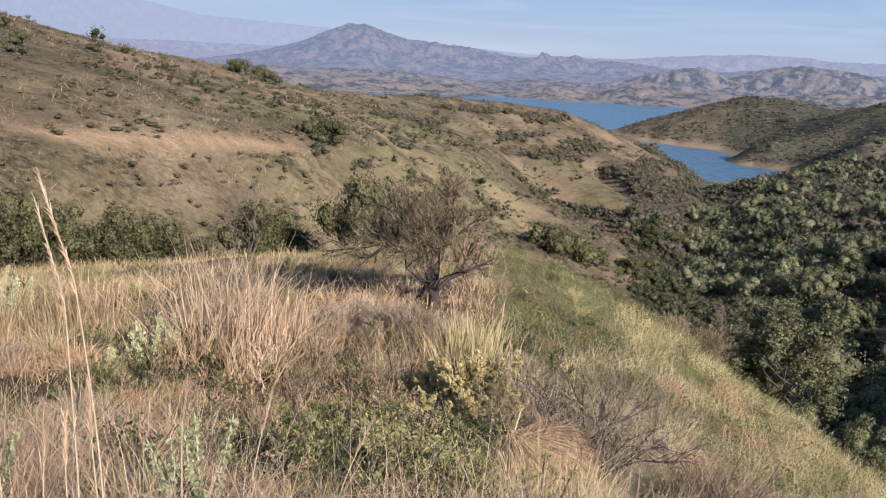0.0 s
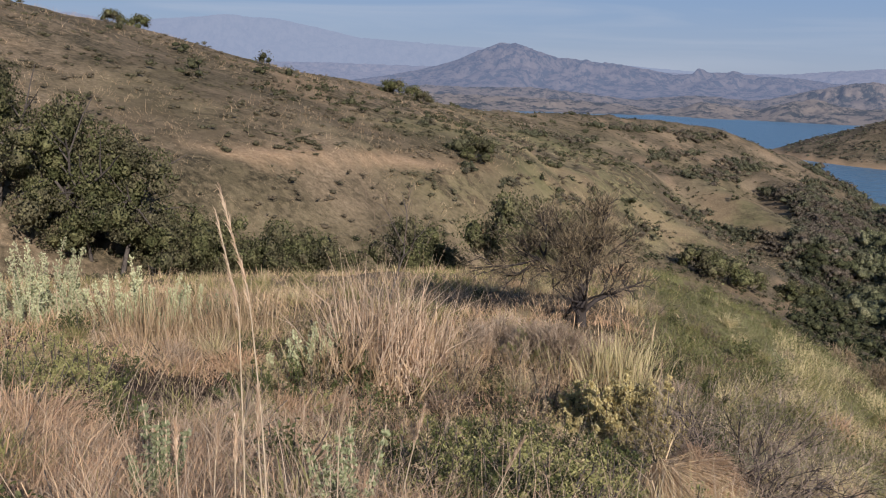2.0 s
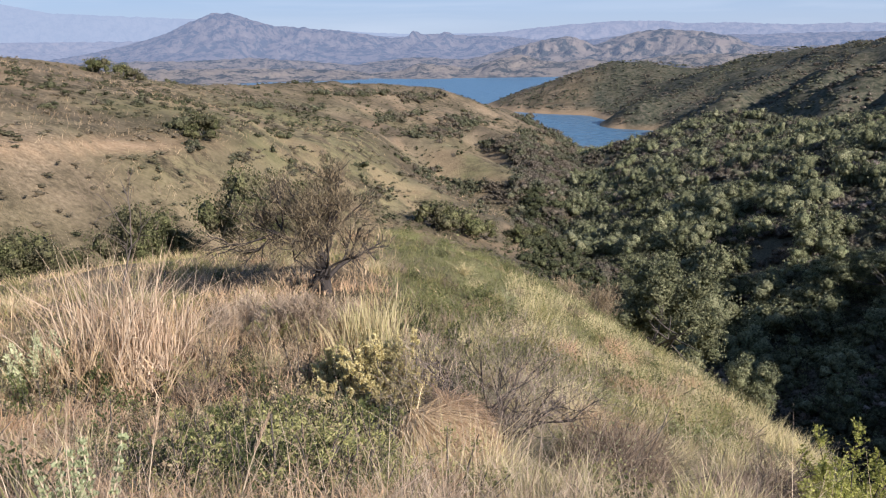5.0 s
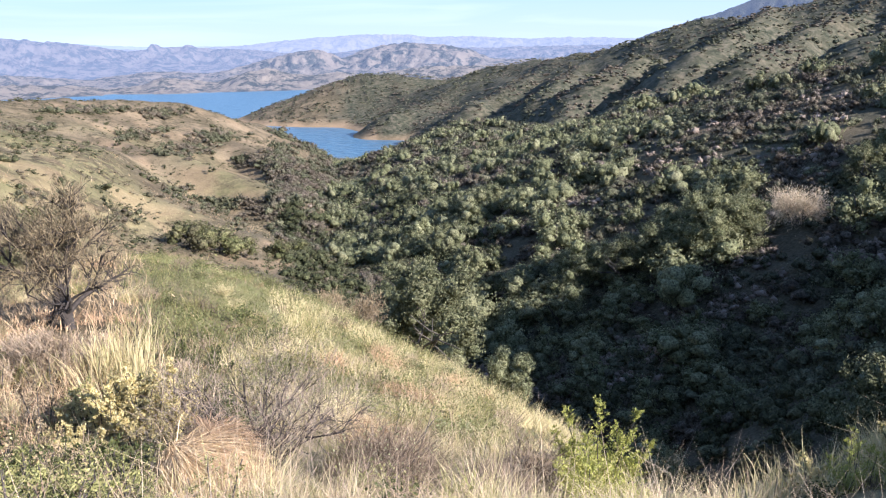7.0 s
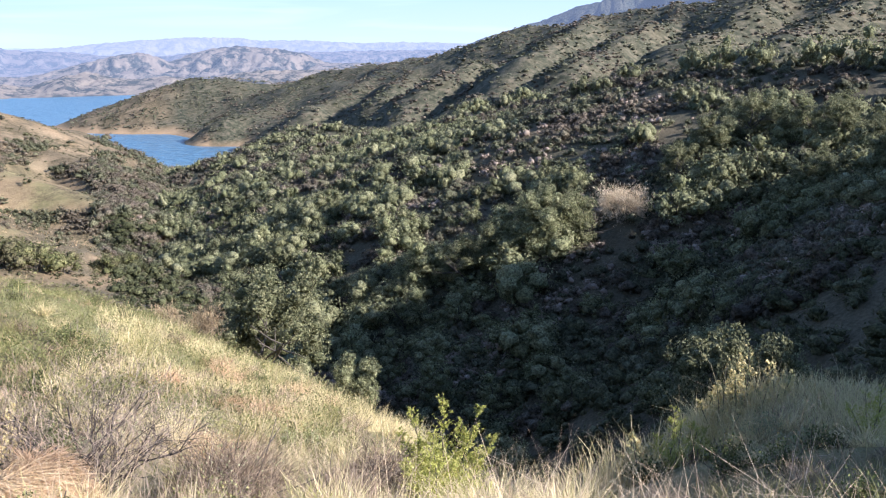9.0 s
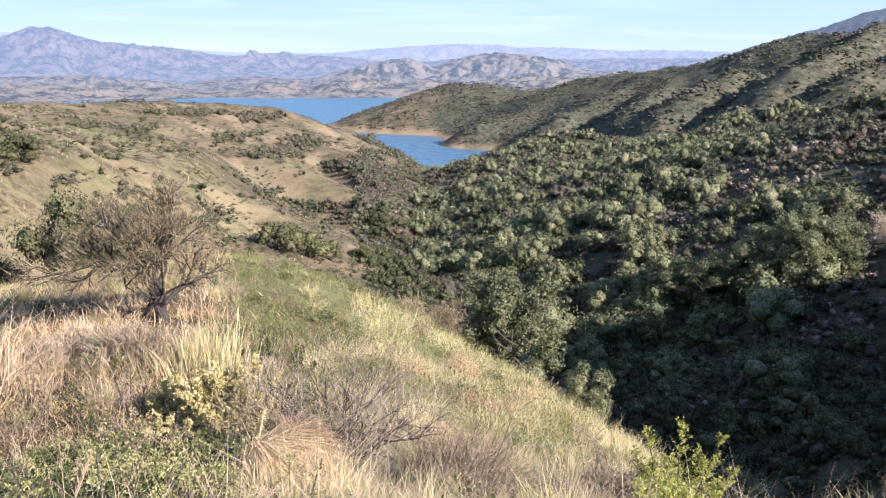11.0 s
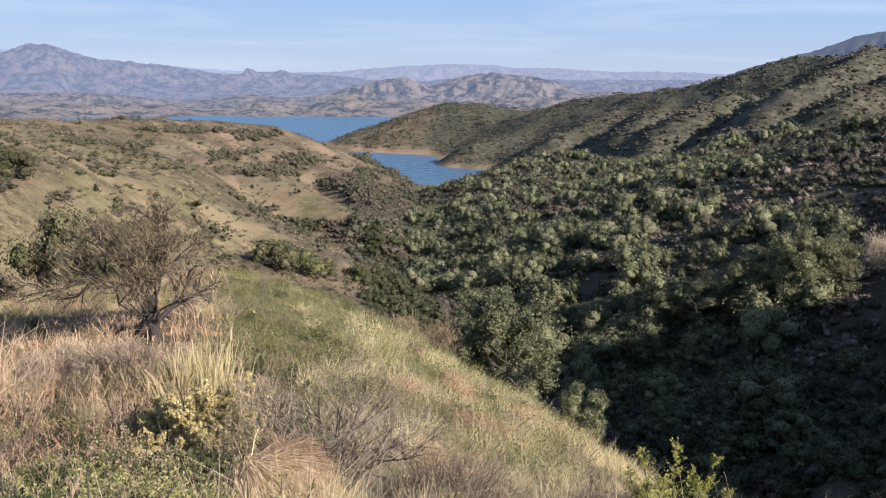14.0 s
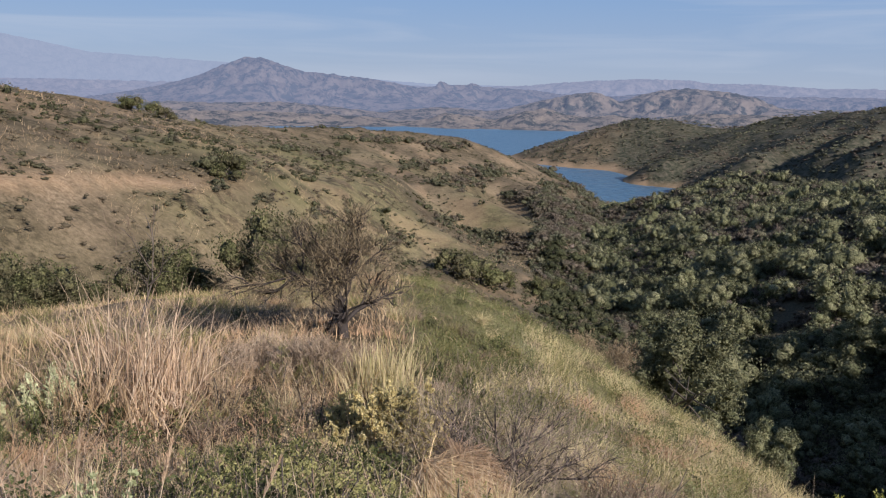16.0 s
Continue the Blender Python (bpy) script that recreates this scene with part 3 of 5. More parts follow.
# a twelve-sided solid: eight corners of a cube and six points over its sides
LUMP = np.array([(x, y, z) for x in (-1, 1) for y in (-1, 1) for z in (-1, 1)], float) * 0.577
LUMP = np.vstack([LUMP, [(1, 0, 0), (-1, 0, 0), (0, 1, 0), (0, -1, 0), (0, 0, 1), (0, 0, -1)]])


def lump_faces():
    """Each face joins two of the six points with the two cube corners between them."""
    out = []
    for i in range(8, 14):
        for j in range(i + 1, 14):
            if abs(LUMP[i] @ LUMP[j]) < 0.1:
                mid = LUMP[i] + LUMP[j]
                near = np.argsort(-(LUMP[:8] @ mid))[:2]
                q = [i, near[0], j, near[1]]
                n = np.cross(LUMP[q[1]] - LUMP[q[0]], LUMP[q[2]] - LUMP[q[1]])
                out.append(q if n @ mid > 0 else q[::-1])
    return np.array(out)


LUMP_FACES = lump_faces()


def lump_corners(centres, radii):
    n = len(centres)
    wobble = rng.uniform(0.6, 1.3, (n, 14, 1))
    v = centres[:, None] + LUMP * wobble * np.asarray(radii).reshape(-1, 1, 1) * np.array([1, 1, 0.85])
    return v.reshape(-1, 3), (LUMP_FACES[None] + (np.arange(n) * 14)[:, None, None]).reshape(-1, 4)


def crown_points(n, radius, height, lobes=14, base=0.0, gap=0.35, core=0.7):
    """Points on a lumpy crown of many lobes standing on the plane at base."""
    dirs = rng.normal(size=(lobes, 3))
    dirs[:, 2] = np.abs(dirs[:, 2]) * 1.15 - 0.4
    dirs /= np.linalg.norm(dirs, axis=1, keepdims=True)
    centre = dirs * np.array([radius, radius, height * 0.62]) * rng.uniform(0.35, 1.0, (lobes, 1)) + np.array([0, 0, base + height * 0.36])
    size = radius * rng.uniform(0.55, 1.3, lobes) * min(0.58, 1.7 / math.sqrt(lobes))
    pick = rng.choice(lobes, n, p=size ** 2 / (size ** 2).sum())
    v = rng.normal(size=(n, 3))
    v /= np.linalg.norm(v, axis=1, keepdims=True)
    rad = rng.uniform(gap, 1.12, (n, 1)) ** 0.7
    p = centre[pick] + v * rad * size[pick][:, None] * np.array([1, 1, 0.8])
    p[:, 2] = np.maximum(p[:, 2], base + rng.uniform(0, 0.12, n) * height)
    return p, v, (centre * 0.94, size * core)


def tube(path, radii, sides=5):
    """Corners and faces of a tapered tube along a path."""
    path, rings = np.asarray(path, float), []
    for k, (p, r) in enumerate(zip(path, radii)):
        d = path[min(k + 1, len(path) - 1)] - path[max(k - 1, 0)]
        d /= np.linalg.norm(d) + 1e-9
        u = np.cross(d, (0.31, 0.9, 0.2))
        u /= np.linalg.norm(u) + 1e-9
        w = np.cross(d, u)
        t = np.linspace(0, 2 * np.pi, sides + 1)[:-1]
        rings.append(p + r * (np.cos(t)[:, None] * u + np.sin(t)[:, None] * w))
    n = len(path)
    i, j = np.meshgrid(np.arange(n - 1), np.arange(sides), indexing="ij")
    jn = (j + 1) % sides
    return np.vstack(rings), np.stack([i * sides + j, i * sides + jn, (i + 1) * sides + jn, (i + 1) * sides + j], -1).reshape(-1, 4)


def tubes(name, runs, material, parent=None, sides=5):
    """One mesh of several tubes; runs: paths and their radii."""
    vs, fs, at = [], [], 0
    for path, radii in runs:
        v, f = tube(path, radii, sides)
        vs.append(v), fs.append(f + at)
        at += len(v)
    return mesh_of(name, np.vstack(vs), np.vstack(fs), material, parent, smooth=True)


def limb(start, way, length, bend=0.25, steps=5, droop=0.0):
    """A wandering path from start."""
    p, d, out = np.array(start, float), np.array(way, float), [np.array(start, float)]
    d /= np.linalg.norm(d)
    for _ in range(steps):
        d = d + rng.normal(size=3) * bend + np.array([0, 0, -droop])
        d /= np.linalg.norm(d)
        p = p + d * length / steps
        out.append(p.copy())
    return np.array(out)


def branching(start, way, length, radius, levels, kids=4, spread=0.8, bend=0.2, shrink=0.62, runs=None, level=0, lift=0.15):
    """Limbs that fork again and again: a list of paths with their radii, level by level."""
    runs = {} if runs is None else runs
    path = limb(start, way, length, bend, 5 if level == 0 else 3)
    radii = np.linspace(radius, radius * 0.45, len(path))
    runs.setdefault(level, []).append((path, radii))
    if level < levels:
        for k in range(kids):
            at = rng.uniform(0.35, 1.0)
            q = at * (len(path) - 1)
            i = min(int(q), len(path) - 2)
            p = path[i] + (path[i + 1] - path[i]) * (q - i)
            d = path[i + 1] - path[i]
            d = d / np.linalg.norm(d) + rng.normal(size=3) * spread + np.array([0, 0, lift])
            branching(p, d, length * shrink * rng.uniform(0.7, 1.2), radius * 0.5, levels, kids, spread, bend, shrink, runs, level + 1, lift)
    return runs


def oak_tree(radius, height, leaf, n, lobes, leaf_material, levels=2, name="oak_tree"):
    """A scrub oak: short trunk with limbs and a lumpy crown."""
    root = new(name)
    runs = branching((0, 0, -0.4), (rng.normal() * 0.15, rng.normal() * 0.15, 1), height * 0.55, radius * 0.06, levels, 4, 0.7, 0.15, 0.7)
    tubes("trunk", [r for level in runs.values() for r in level], BARK, root, 5)
    p, v, lumps = crown_points(n, radius, height, lobes, 0.0, 0.62, 0.62)
    leaves("crown", leaf_corners(p, leaf, v * 1.5, 0.75, True), leaf_material, root, lumps)
    return root


def standing(x, y, size=1.0, turn=0.0, sink=0.0, squash=1.0):
    z = float(land(np.array([x]), np.array([y]))[0])
    return Matrix.Translation((x, y, z - sink)) @ Matrix.Rotation(turn, 4, "Z") @ Matrix.Diagonal((size, size, size * squash, 1))


OAKS = [oak_tree(2.5, 3.6, 0.11, 7000, 30, OAK_LEAF), oak_tree(2.5, 3.0, 0.11, 6400, 26, OAK_LEAF), oak_tree(2.2, 3.9, 0.11, 6400, 26, OAK_LEAF), oak_tree(2.4, 6.0, 0.11, 11000, 44, OAK_LEAF)]
FAR_OAKS = [oak_tree(2.5, 3.4, 0.2, 1200, 20, OAK_LEAF, 1), oak_tree(2.7, 2.6, 0.2, 1100, 17, OAK_LEAF, 1), oak_tree(2.1, 3.9, 0.2, 1100, 18, OAK_LEAF, 1)]
LAURELS = [oak_tree(2.4, 3.4, 0.12, 6400, 28, LAUREL_LEAF, 2, "laurel_tree"), oak_tree(2.3, 5.4, 0.12, 9600, 40, LAUREL_LEAF, 2, "laurel_tree"), oak_tree(2.4, 3.0, 0.2, 1800, 20, LAUREL_LEAF, 1, "laurel_tree")]
OAK_LABEL = "olive-green live oak with a lumpy crown on the slope"
for k, ob in enumerate(OAKS + FAR_OAKS):
    tagged(ob, OAK_LABEL, "oak tree", "oaks on the slopes")
    az, r = ((27.2, 59), (29.0, 62), (33.5, 64), (24.3, 34), (41.5, 106), (52.5, 150), (34.5, 118))[k]
    v = bearing(az, 0, r)
    ob.matrix_world = standing(v.x, v.y, 1.0, 1.3 * k, 0.2)


def plant_oak(kind, az, r, size, squash=1.0, label=""):
    v = bearing(az, 0, r)
    ob = copy_thing(LAURELS[2] if az < 16 else (OAKS if kind == 3 or r < 64 else FAR_OAKS)[kind], standing(v.x, v.y, size, rng.uniform(0, 6.3), 0.1, squash))
    return tagged(ob, "dark green laurel sumac on the dry hillside", "tree") if az < 16 else tagged(ob, label)


# those that stand out: bearing, distance, size, stretch
for kind, az, r, size, tall in ((3, 22.8, 35, 0.6, 1.0), (0, 25.9, 36, 0.62, 1.3), (3, 29.6, 28.5, 0.5, 1.1), (2, 22.2, 37, 0.5, 1.0),
                                (0, 7.3, 98, 1.2, 1.0), (1, 9.2, 100, 1.2, 1.0), (2, 10.7, 103, 1.0, 1.0), (1, 13.3, 108, 0.8, 1.0), (1, 14.6, 112, 0.7, 1.0), (2, -30.6, 121, 0.75, 1.0), (1, -32.2, 120, 0.7, 1.0), (0, -12.8, 196, 1.1, 1.0), (1, -14.2, 150, 1.0, 1.0), (2, -12.2, 152, 0.8, 1.0),
                                (1, -8.2, 84, 0.9, 1.0), (3, 45.4, 99, 1.5, 0.95), (3, 43.6, 97, 1.75, 0.95), (3, 41.8, 100, 1.6, 0.9), (3, 40.0, 98, 1.5, 0.85), (3, 38.2, 97, 1.5, 0.8), (3, 36.2, 98, 1.35, 0.8), (3, 34.2, 100, 1.25, 0.8), (3, 57.0, 40, 1.35, 1.3), (3, 60.0, 42, 1.15, 1.45), (3, 54.6, 39, 0.95, 1.35), (0, 55.2, 71, 1.25, 1.1), (2, 40.3, 72, 0.9, 1.0), (1, 40.6, 18, 0.32, 1.2),
                                (0, 45.6, 182, 1.3, 1.2), (1, 47.2, 178, 1.2, 1.0), (0, 49.0, 180, 1.3, 1.2), (1, 53.2, 168, 1.5, 1.2), (2, 55, 166, 1.5, 1.3), (0, 57.0, 162, 1.5, 1.2), (0, 60.5, 156, 1.5, 1.2), (2, 62.5, 152, 1.6, 1.2), (1, 65.0, 150, 1.5, 1.1),
                                (3, 52.5, 113, 1.2, 0.9), (3, 54.5, 119, 1.4, 0.9), (3, 57.0, 124, 1.5, 0.9), (3, 59.5, 122, 1.5, 0.9), (3, 62.0, 118, 1.5, 0.95), (3, 64.5, 112, 1.4, 0.95), (3, 61.0, 104, 1.3, 0.9), (3, 65.5, 100, 1.3, 0.9), (2, 33.0, 84, 1.0, 1.0), (0, 56.0, 108, 1.6, 1.1), (2, 58.0, 110, 1.5, 1.1), (1, 54.6, 105, 1.5, 1.0), (1, 61, 118, 1.5, 1.0), (0, 54, 120, 1.3, 1.0), (2, 63.5, 108, 1.5, 1.0), (1, 30.5, 104, 1.0, 1.0), (2, 28.3, 112, 0.9, 1.0), (1, 22.0, 120, 0.8, 1.0), (0, 25.2, 140, 0.9, 1.0), (1, 64.8, 84, 1.3, 1.0), (2, 52.5, 78, 1.0, 1.0)):
    plant_oak(kind, az, r, size, tall)
# the row of laurel sumacs beyond the meadow
for ob, az, r in ((LAURELS[0], -24.6, 49), (LAURELS[1], -34.2, 47), (LAURELS[2], 8.2, 104)):
    tagged(ob, "dark green laurel sumac with a dense rounded crown", "tree", "laurel sumacs beyond the meadow")
    ob.matrix_world = standing(*bearing(az, 0, r).xy, 1.0, 2.0, 0.2)
for kind, az, r, size, tall in ((1, -35.6, 47, 1.3, 1.3), (1, -32.6, 46, 1.25, 1.3), (1, -39.4, 49, 1.25, 1.2), (0, -29.4, 47, 1.1, 1.3), (0, -26.8, 49, 1.05, 1.2), (0, -22.4, 48, 1.05, 1.25), (0, -20.4, 47, 0.9, 1.1), (0, -18.6, 46, 0.85, 1.1),
                                (0, -13.4, 45, 0.95, 1.25), (0, -11.6, 46, 0.8, 1.2), (0, -10.2, 48, 0.6, 1.1), (0, -6.2, 41, 1.0, 1.4), (0, -5.0, 42, 0.95, 1.3), (0, -2.9, 43, 0.95, 1.35), (0, -4.0, 44, 0.9, 1.2)):
    copy_thing(LAURELS[kind], standing(*bearing(az, 0, r).xy, size, rng.uniform(0, 6.3), 0.15, tall))
# the rest of the right hillside, thick below and thinning out towards the lake
count = 0
while count < 190:
    az, r = rng.uniform(17, 68), 78 * math.exp(rng.uniform(0, 0.62))
    v = bearing(az, 0, r)
    z = float(land(np.array([v.x]), np.array([v.y]))[0])
    if z < LAKE + 3 or 46.0 < az < 51.5 and r < 116 or rng.uniform() > 0.5 + fbm(np.array([v.x / 26]), np.array([v.y / 26]), 3, 55)[0] * 2.6 or az < 21 and r < 130:
        continue
    tagged(copy_thing(FAR_OAKS[int(rng.integers(3))], standing(v.x, v.y, rng.uniform(0.45, 1.0) + 0.9 * rng.uniform() ** 3, rng.uniform(0, 6.3), 0.1, rng.uniform(0.85, 1.2))), "round-crowned live oak among the chaparral")
    count += 1
# crowded oaks along the bottom of the ravine
for _ in range(40):
    az, r = rng.uniform(30, 67), rng.uniform(52, 86)
    v = bearing(az, 0, r)
    m = standing(v.x, v.y, rng.uniform(0.7, 1.25), rng.uniform(0, 6.3), 0.3, rng.uniform(0.8, 1.05))
    if m.translation.z < -21:
        tagged(copy_thing(FAR_OAKS[int(rng.integers(3))], m), "dark live oak crowded in the shaded ravine")


def bush_shapes(kinds, lobes, n, leaf, core, gap=0.6):
    """Bushes of unit radius and height: the corners of their leaves and of the close-leaved masses inside."""
    out = []
    for _ in range(kinds):
        p, v, lumps = crown_points(n, 1.0, 1.0, lobes, 0.0, gap, core)
        out.append((leaf_corners(p, leaf, v * 0.3, 0.8)[:, :3].reshape(-1, 3), lump_corners(*lumps)[0] if core else np.zeros((0, 3))))
    return out


def scrub(name, label, spots, material, shapes):
    """One mesh of low bushes: rows of x, y, radius, height."""
    z = land(spots[:, 0], spots[:, 1])
    kind = rng.integers(len(shapes), size=len(spots))
    sheets, solids = [], []
    for k, (leafy, solid) in enumerate(shapes):
        q = spots[kind == k]
        t = rng.uniform(0, 2 * np.pi, len(q))
        c, d = np.cos(t)[:, None], np.sin(t)[:, None]
        stretch = rng.uniform(0.75, 1.3, (len(q), 1))
        for v, to in ((leafy, sheets), (solid, solids)):
            x, y = (v[:, 0] * c - v[:, 1] * d) * stretch, (v[:, 0] * d + v[:, 1] * c) / stretch
            w = np.stack([x * q[:, 2:3] + q[:, 0:1], y * q[:, 2:3] + q[:, 1:2], v[:, 2] * q[:, 3:4] + z[kind == k][:, None] - 0.12 * q[:, 3:4]], -1)
            to.append(w.reshape(-1, 3))
    v, u = np.concatenate(sheets), np.concatenate(solids)
    f = np.arange(len(v)).reshape(-1, 3)
    if len(u):
        g = (LUMP_FACES[:, [0, 1, 2, 0, 2, 3]].reshape(-1, 3)[None] + (np.arange(len(u) // 14) * 14)[:, None, None]).reshape(-1, 3)
        v, f = np.vstack([v, u]), np.vstack([f, g + len(v)])
    return tagged(mesh_of(name, v, f, material, None, smooth=len(u) > 0), label, "scrub", kind="stuff")


def hollow(x, y, w):
    """How far the ground lies below its surroundings at the distance w: above 0 in gullies."""
    return (land(x + w, y) + land(x - w, y) + land(x, y + w) + land(x, y - w)) / 4 - land(x, y)


def spots(n, az0, az1, r0, r1, rad0, rad1, keep, tall=0.9, even=0.0):
    """Places for bushes; even: 0 crowds them towards the near side, 2 strews them evenly."""
    out = []
    while len(out) < n:
        a, r = np.radians(rng.uniform(az0, az1, 4 * n)), (np.exp(rng.uniform(np.log(r0), np.log(r1), 4 * n)) if not even else rng.uniform(r0 ** even, r1 ** even, 4 * n) ** (1 / even))
        x, y = r * np.sin(a), r * np.cos(a)
        ok = keep(x, y, np.degrees(a), r) & (land(x, y) > LAKE + 2.5)
        for i in np.flatnonzero(ok):
            q = rng.uniform(rad0, rad1)
            out.append((x[i], y[i], q, q * tall * rng.uniform(0.8, 1.3)))
    return np.array(out[:n])


def near_side(az):
    """How far the wooded hill reaches at that bearing: the distance of its crest."""
    return np.interp(az, [12, 18.9, 22.2, 27.5, 33.8, 40.8, 49, 55.4, 63.9, 80], [560, 555, 480, 390, 310, 240, 190, 168, 155, 150])


def thick(x, y, az, r):
    return (r < 1.04 * near_side(az)) & ((np.abs(az - 48.8) > 1.4) | (r > 112) | (r < 93)) & (fbm(x / 22, y / 22, 3, 60) + 0.5 + rng.uniform(-0.35, 0.35, x.shape) > np.where(r < 130, 0.3, 0.4)) & ((az > 19) | (r > 130))


def off_track(x, y, az, r):
    return np.abs(np.degrees(np.arctan2(land(x, y) - EYE, r)) + 6.3 + 0.02 * (az + 20)) > 0.35


CLOSE, MIDDLE, FAR, LOW, HERB = bush_shapes(8, 4, 130, 0.2, 0.64, 0.75), bush_shapes(8, 2, 50, 0.3, 0.7, 0.75), bush_shapes(6, 1, 16, 0.44, 0.9, 0.75), bush_shapes(8, 2, 34, 0.34, 0.55, 0.6), bush_shapes(6, 6, 90, 0.12, 0, 0.3)
scrub("chaparral", "dense dark green and grey chaparral on the steep slope", spots(3900, 13, 69, 66, 170, 0.5, 1.8, thick, 0.95, 1.4), SCRUB_LEAF, CLOSE)
scrub("chaparral", "dense dark green and grey chaparral on the upper slope", spots(4800, 13, 69, 160, 420, 0.8, 2.7, thick, 0.9, 1.3), SCRUB_LEAF, MIDDLE)
CROWNS = bush_shapes(6, 10, 240, 0.17, 0.6, 0.75)
scrub("oak_wood", "round-crowned live oaks thick on the upper slope", spots(650, 17, 69, 125, 400, 1.1, 3.4, lambda x, y, az, r: thick(x, y, az, r) & (fbm(x / 26, y / 26, 3, 55) + rng.uniform(-0.1, 0.1, x.shape) > 0.0), 1.15, 1.3), OAK_LEAF, CROWNS)
PALE_SCRUB = foliage("pale_leafless_scrub", [(0.15, 0.115, 0.09), (0.23, 0.18, 0.142), (0.31, 0.25, 0.2), (0.19, 0.15, 0.118)], 0.8, 0.05, 0.05)
scrub("grey_scrub", "pinkish grey-brown leafless scrub between the oaks", spots(2000, 15, 69, 75, 330, 0.5, 1.3, lambda x, y, az, r: thick(x, y, az, r) & (fbm(x / 30, y / 30, 3, 66) > -0.02), 0.85), PALE_SCRUB, MIDDLE)
scrub("far_chaparral", "small dark bushes on the far ridge", spots(21000, 12, 70, 175, 800, 0.8, 2.2, lambda x, y, az, r: (r > 1.08 * near_side(az)) & (fbm(x / 40, y / 40, 3, 61) > -0.22), 0.55, 1.2), RIDGE_SCRUB, FAR)
scrub("hill_scrub", "low brown scrub dotted over the dry hillside", spots(8000, -46, 17, 40, 430, 0.25, 0.85, lambda x, y, az, r: off_track(x, y, az, r) & (fbm(x / 16, y / 16, 4, 62) + 0.06 * hollow(x, y, 6.0) + rng.uniform(-0.1, 0.1, x.shape) > -0.03), 0.6, 1.2), SAGE_SCRUB, LOW)
scrub("dark_hill_scrub", "low grey-green sagebrush in patches over the dry hillside", spots(3600, -46, 17, 40, 430, 0.3, 0.95, lambda x, y, az, r: off_track(x, y, az, r) & (fbm(x / 25, y / 25, 4, 64) + 0.1 * hollow(x, y, 8.0) + rng.uniform(-0.08, 0.08, x.shape) > 0.04), 0.75, 1.2), DARKENED_LEAF, LOW)
# leaf colours darkened to stand for the shadow on the valley floor
SHADED_VALLEY_LEAF = foliage("shaded_valley_leaf", [(0.05, 0.056, 0.028), (0.08, 0.088, 0.042), (0.13, 0.135, 0.066)], leafage=2.5)
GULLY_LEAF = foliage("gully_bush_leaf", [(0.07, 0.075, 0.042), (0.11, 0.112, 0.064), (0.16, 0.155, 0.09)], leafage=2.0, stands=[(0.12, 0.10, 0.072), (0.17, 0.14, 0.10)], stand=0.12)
# bearing, rise, spread across and up in degrees, number
rows = []
for az, el, wide, tall, n in ((6.8, -9.0, 1.2, 0.45, 26), (10.2, -10.2, 2.2, 0.45, 60), (12.4, -10.9, 1.6, 0.4, 34), (12.0, -7.2, 1.5, 0.4, 60), (13.6, -7.6, 0.7, 0.35, 30), (7.4, -6.4, 1.8, 0.45, 54), (4.6, -5.2, 1.5, 0.3, 34), (9.6, -5.6, 1.5, 0.35, 46),
                              (2.4, -3.5, 2.4, 0.16, 44), (6.6, -3.9, 1.6, 0.25, 40), (-1.2, -4.4, 1.4, 0.25, 20), (-4.6, -4.2, 0.8, 0.2, 16), (-9.0, -6.7, 0.5, 0.3, 12), (-14.1, -3.6, 0.5, 0.2, 8), (-12.0, -3.7, 0.5, 0.2, 8), (-6.0, -7.6, 1.0, 0.3, 12), (-2.0, -8.6, 1.6, 0.35, 18), (3.0, -10.6, 1.4, 0.5, 18),
                              (14.8, -9.4, 0.9, 0.7, 50), (14.6, -11.6, 1.2, 0.6, 50), (9.0, -12.0, 1.6, 0.4, 34), (15.6, -8.2, 0.5, 0.4, 26), (16.5, -13.0, 1.6, 0.7, 60), (18.5, -14.5, 1.6, 0.8, 60), (14.0, -13.6, 1.2, 0.6, 36), (17.0, -15.6, 1.4, 0.5, 36), (20.5, -16.0, 1.2, 1.0, 40)):
    for _ in range(n):
        at, up = az + rng.normal() * wide * 0.55, el + rng.normal() * tall * 0.55
        r = sighted(at, up, 60)
        q = min(r, 330) * rng.uniform(0.0035, 0.009)
        rows.append((*bearing(at, 0, r).xy, q, q * rng.uniform(0.7, 1.1)))
scrub("gully_bushes", "dark grey-green bushes crowding the gullies of the dry hillside", np.array(rows), GULLY_LEAF, CLOSE)
rows = []
for _ in range(480):
    at, up = rng.uniform(13.5, 29), rng.uniform(-18, -10)
    r = sighted(at, up, 60)
    q = r * rng.uniform(0.006, 0.017)
    rows.append((*bearing(at, 0, r).xy, q, q * rng.uniform(0.8, 1.2)))
scrub("valley_brush", "dark green brush and low oaks thick on the valley floor", np.array(rows), SHADED_VALLEY_LEAF, CLOSE)
scrub("hill_bushes", "dark green bushes scattered on the dry hillside", spots(170, -46, 17, 80, 440, 0.5, 1.6, lambda x, y, az, r: (fbm(x / 30, y / 30, 3, 68) + rng.uniform(-0.2, 0.2, x.shape) > 0.1) & off_track(x, y, az, r), 0.9, 1.5), DARKENED_LEAF, CLOSE)
scrub("ravine_brush", "dark brush filling the bottom of the ravine", spots(1000, 19, 69, 30, 88, 0.6, 1.8, lambda x, y, az, r: x - np.interp(y, [0, 18, 48, 90], [-1, -1, 3, 10]) > 14, 1.0), DARKENED_LEAF, CLOSE)
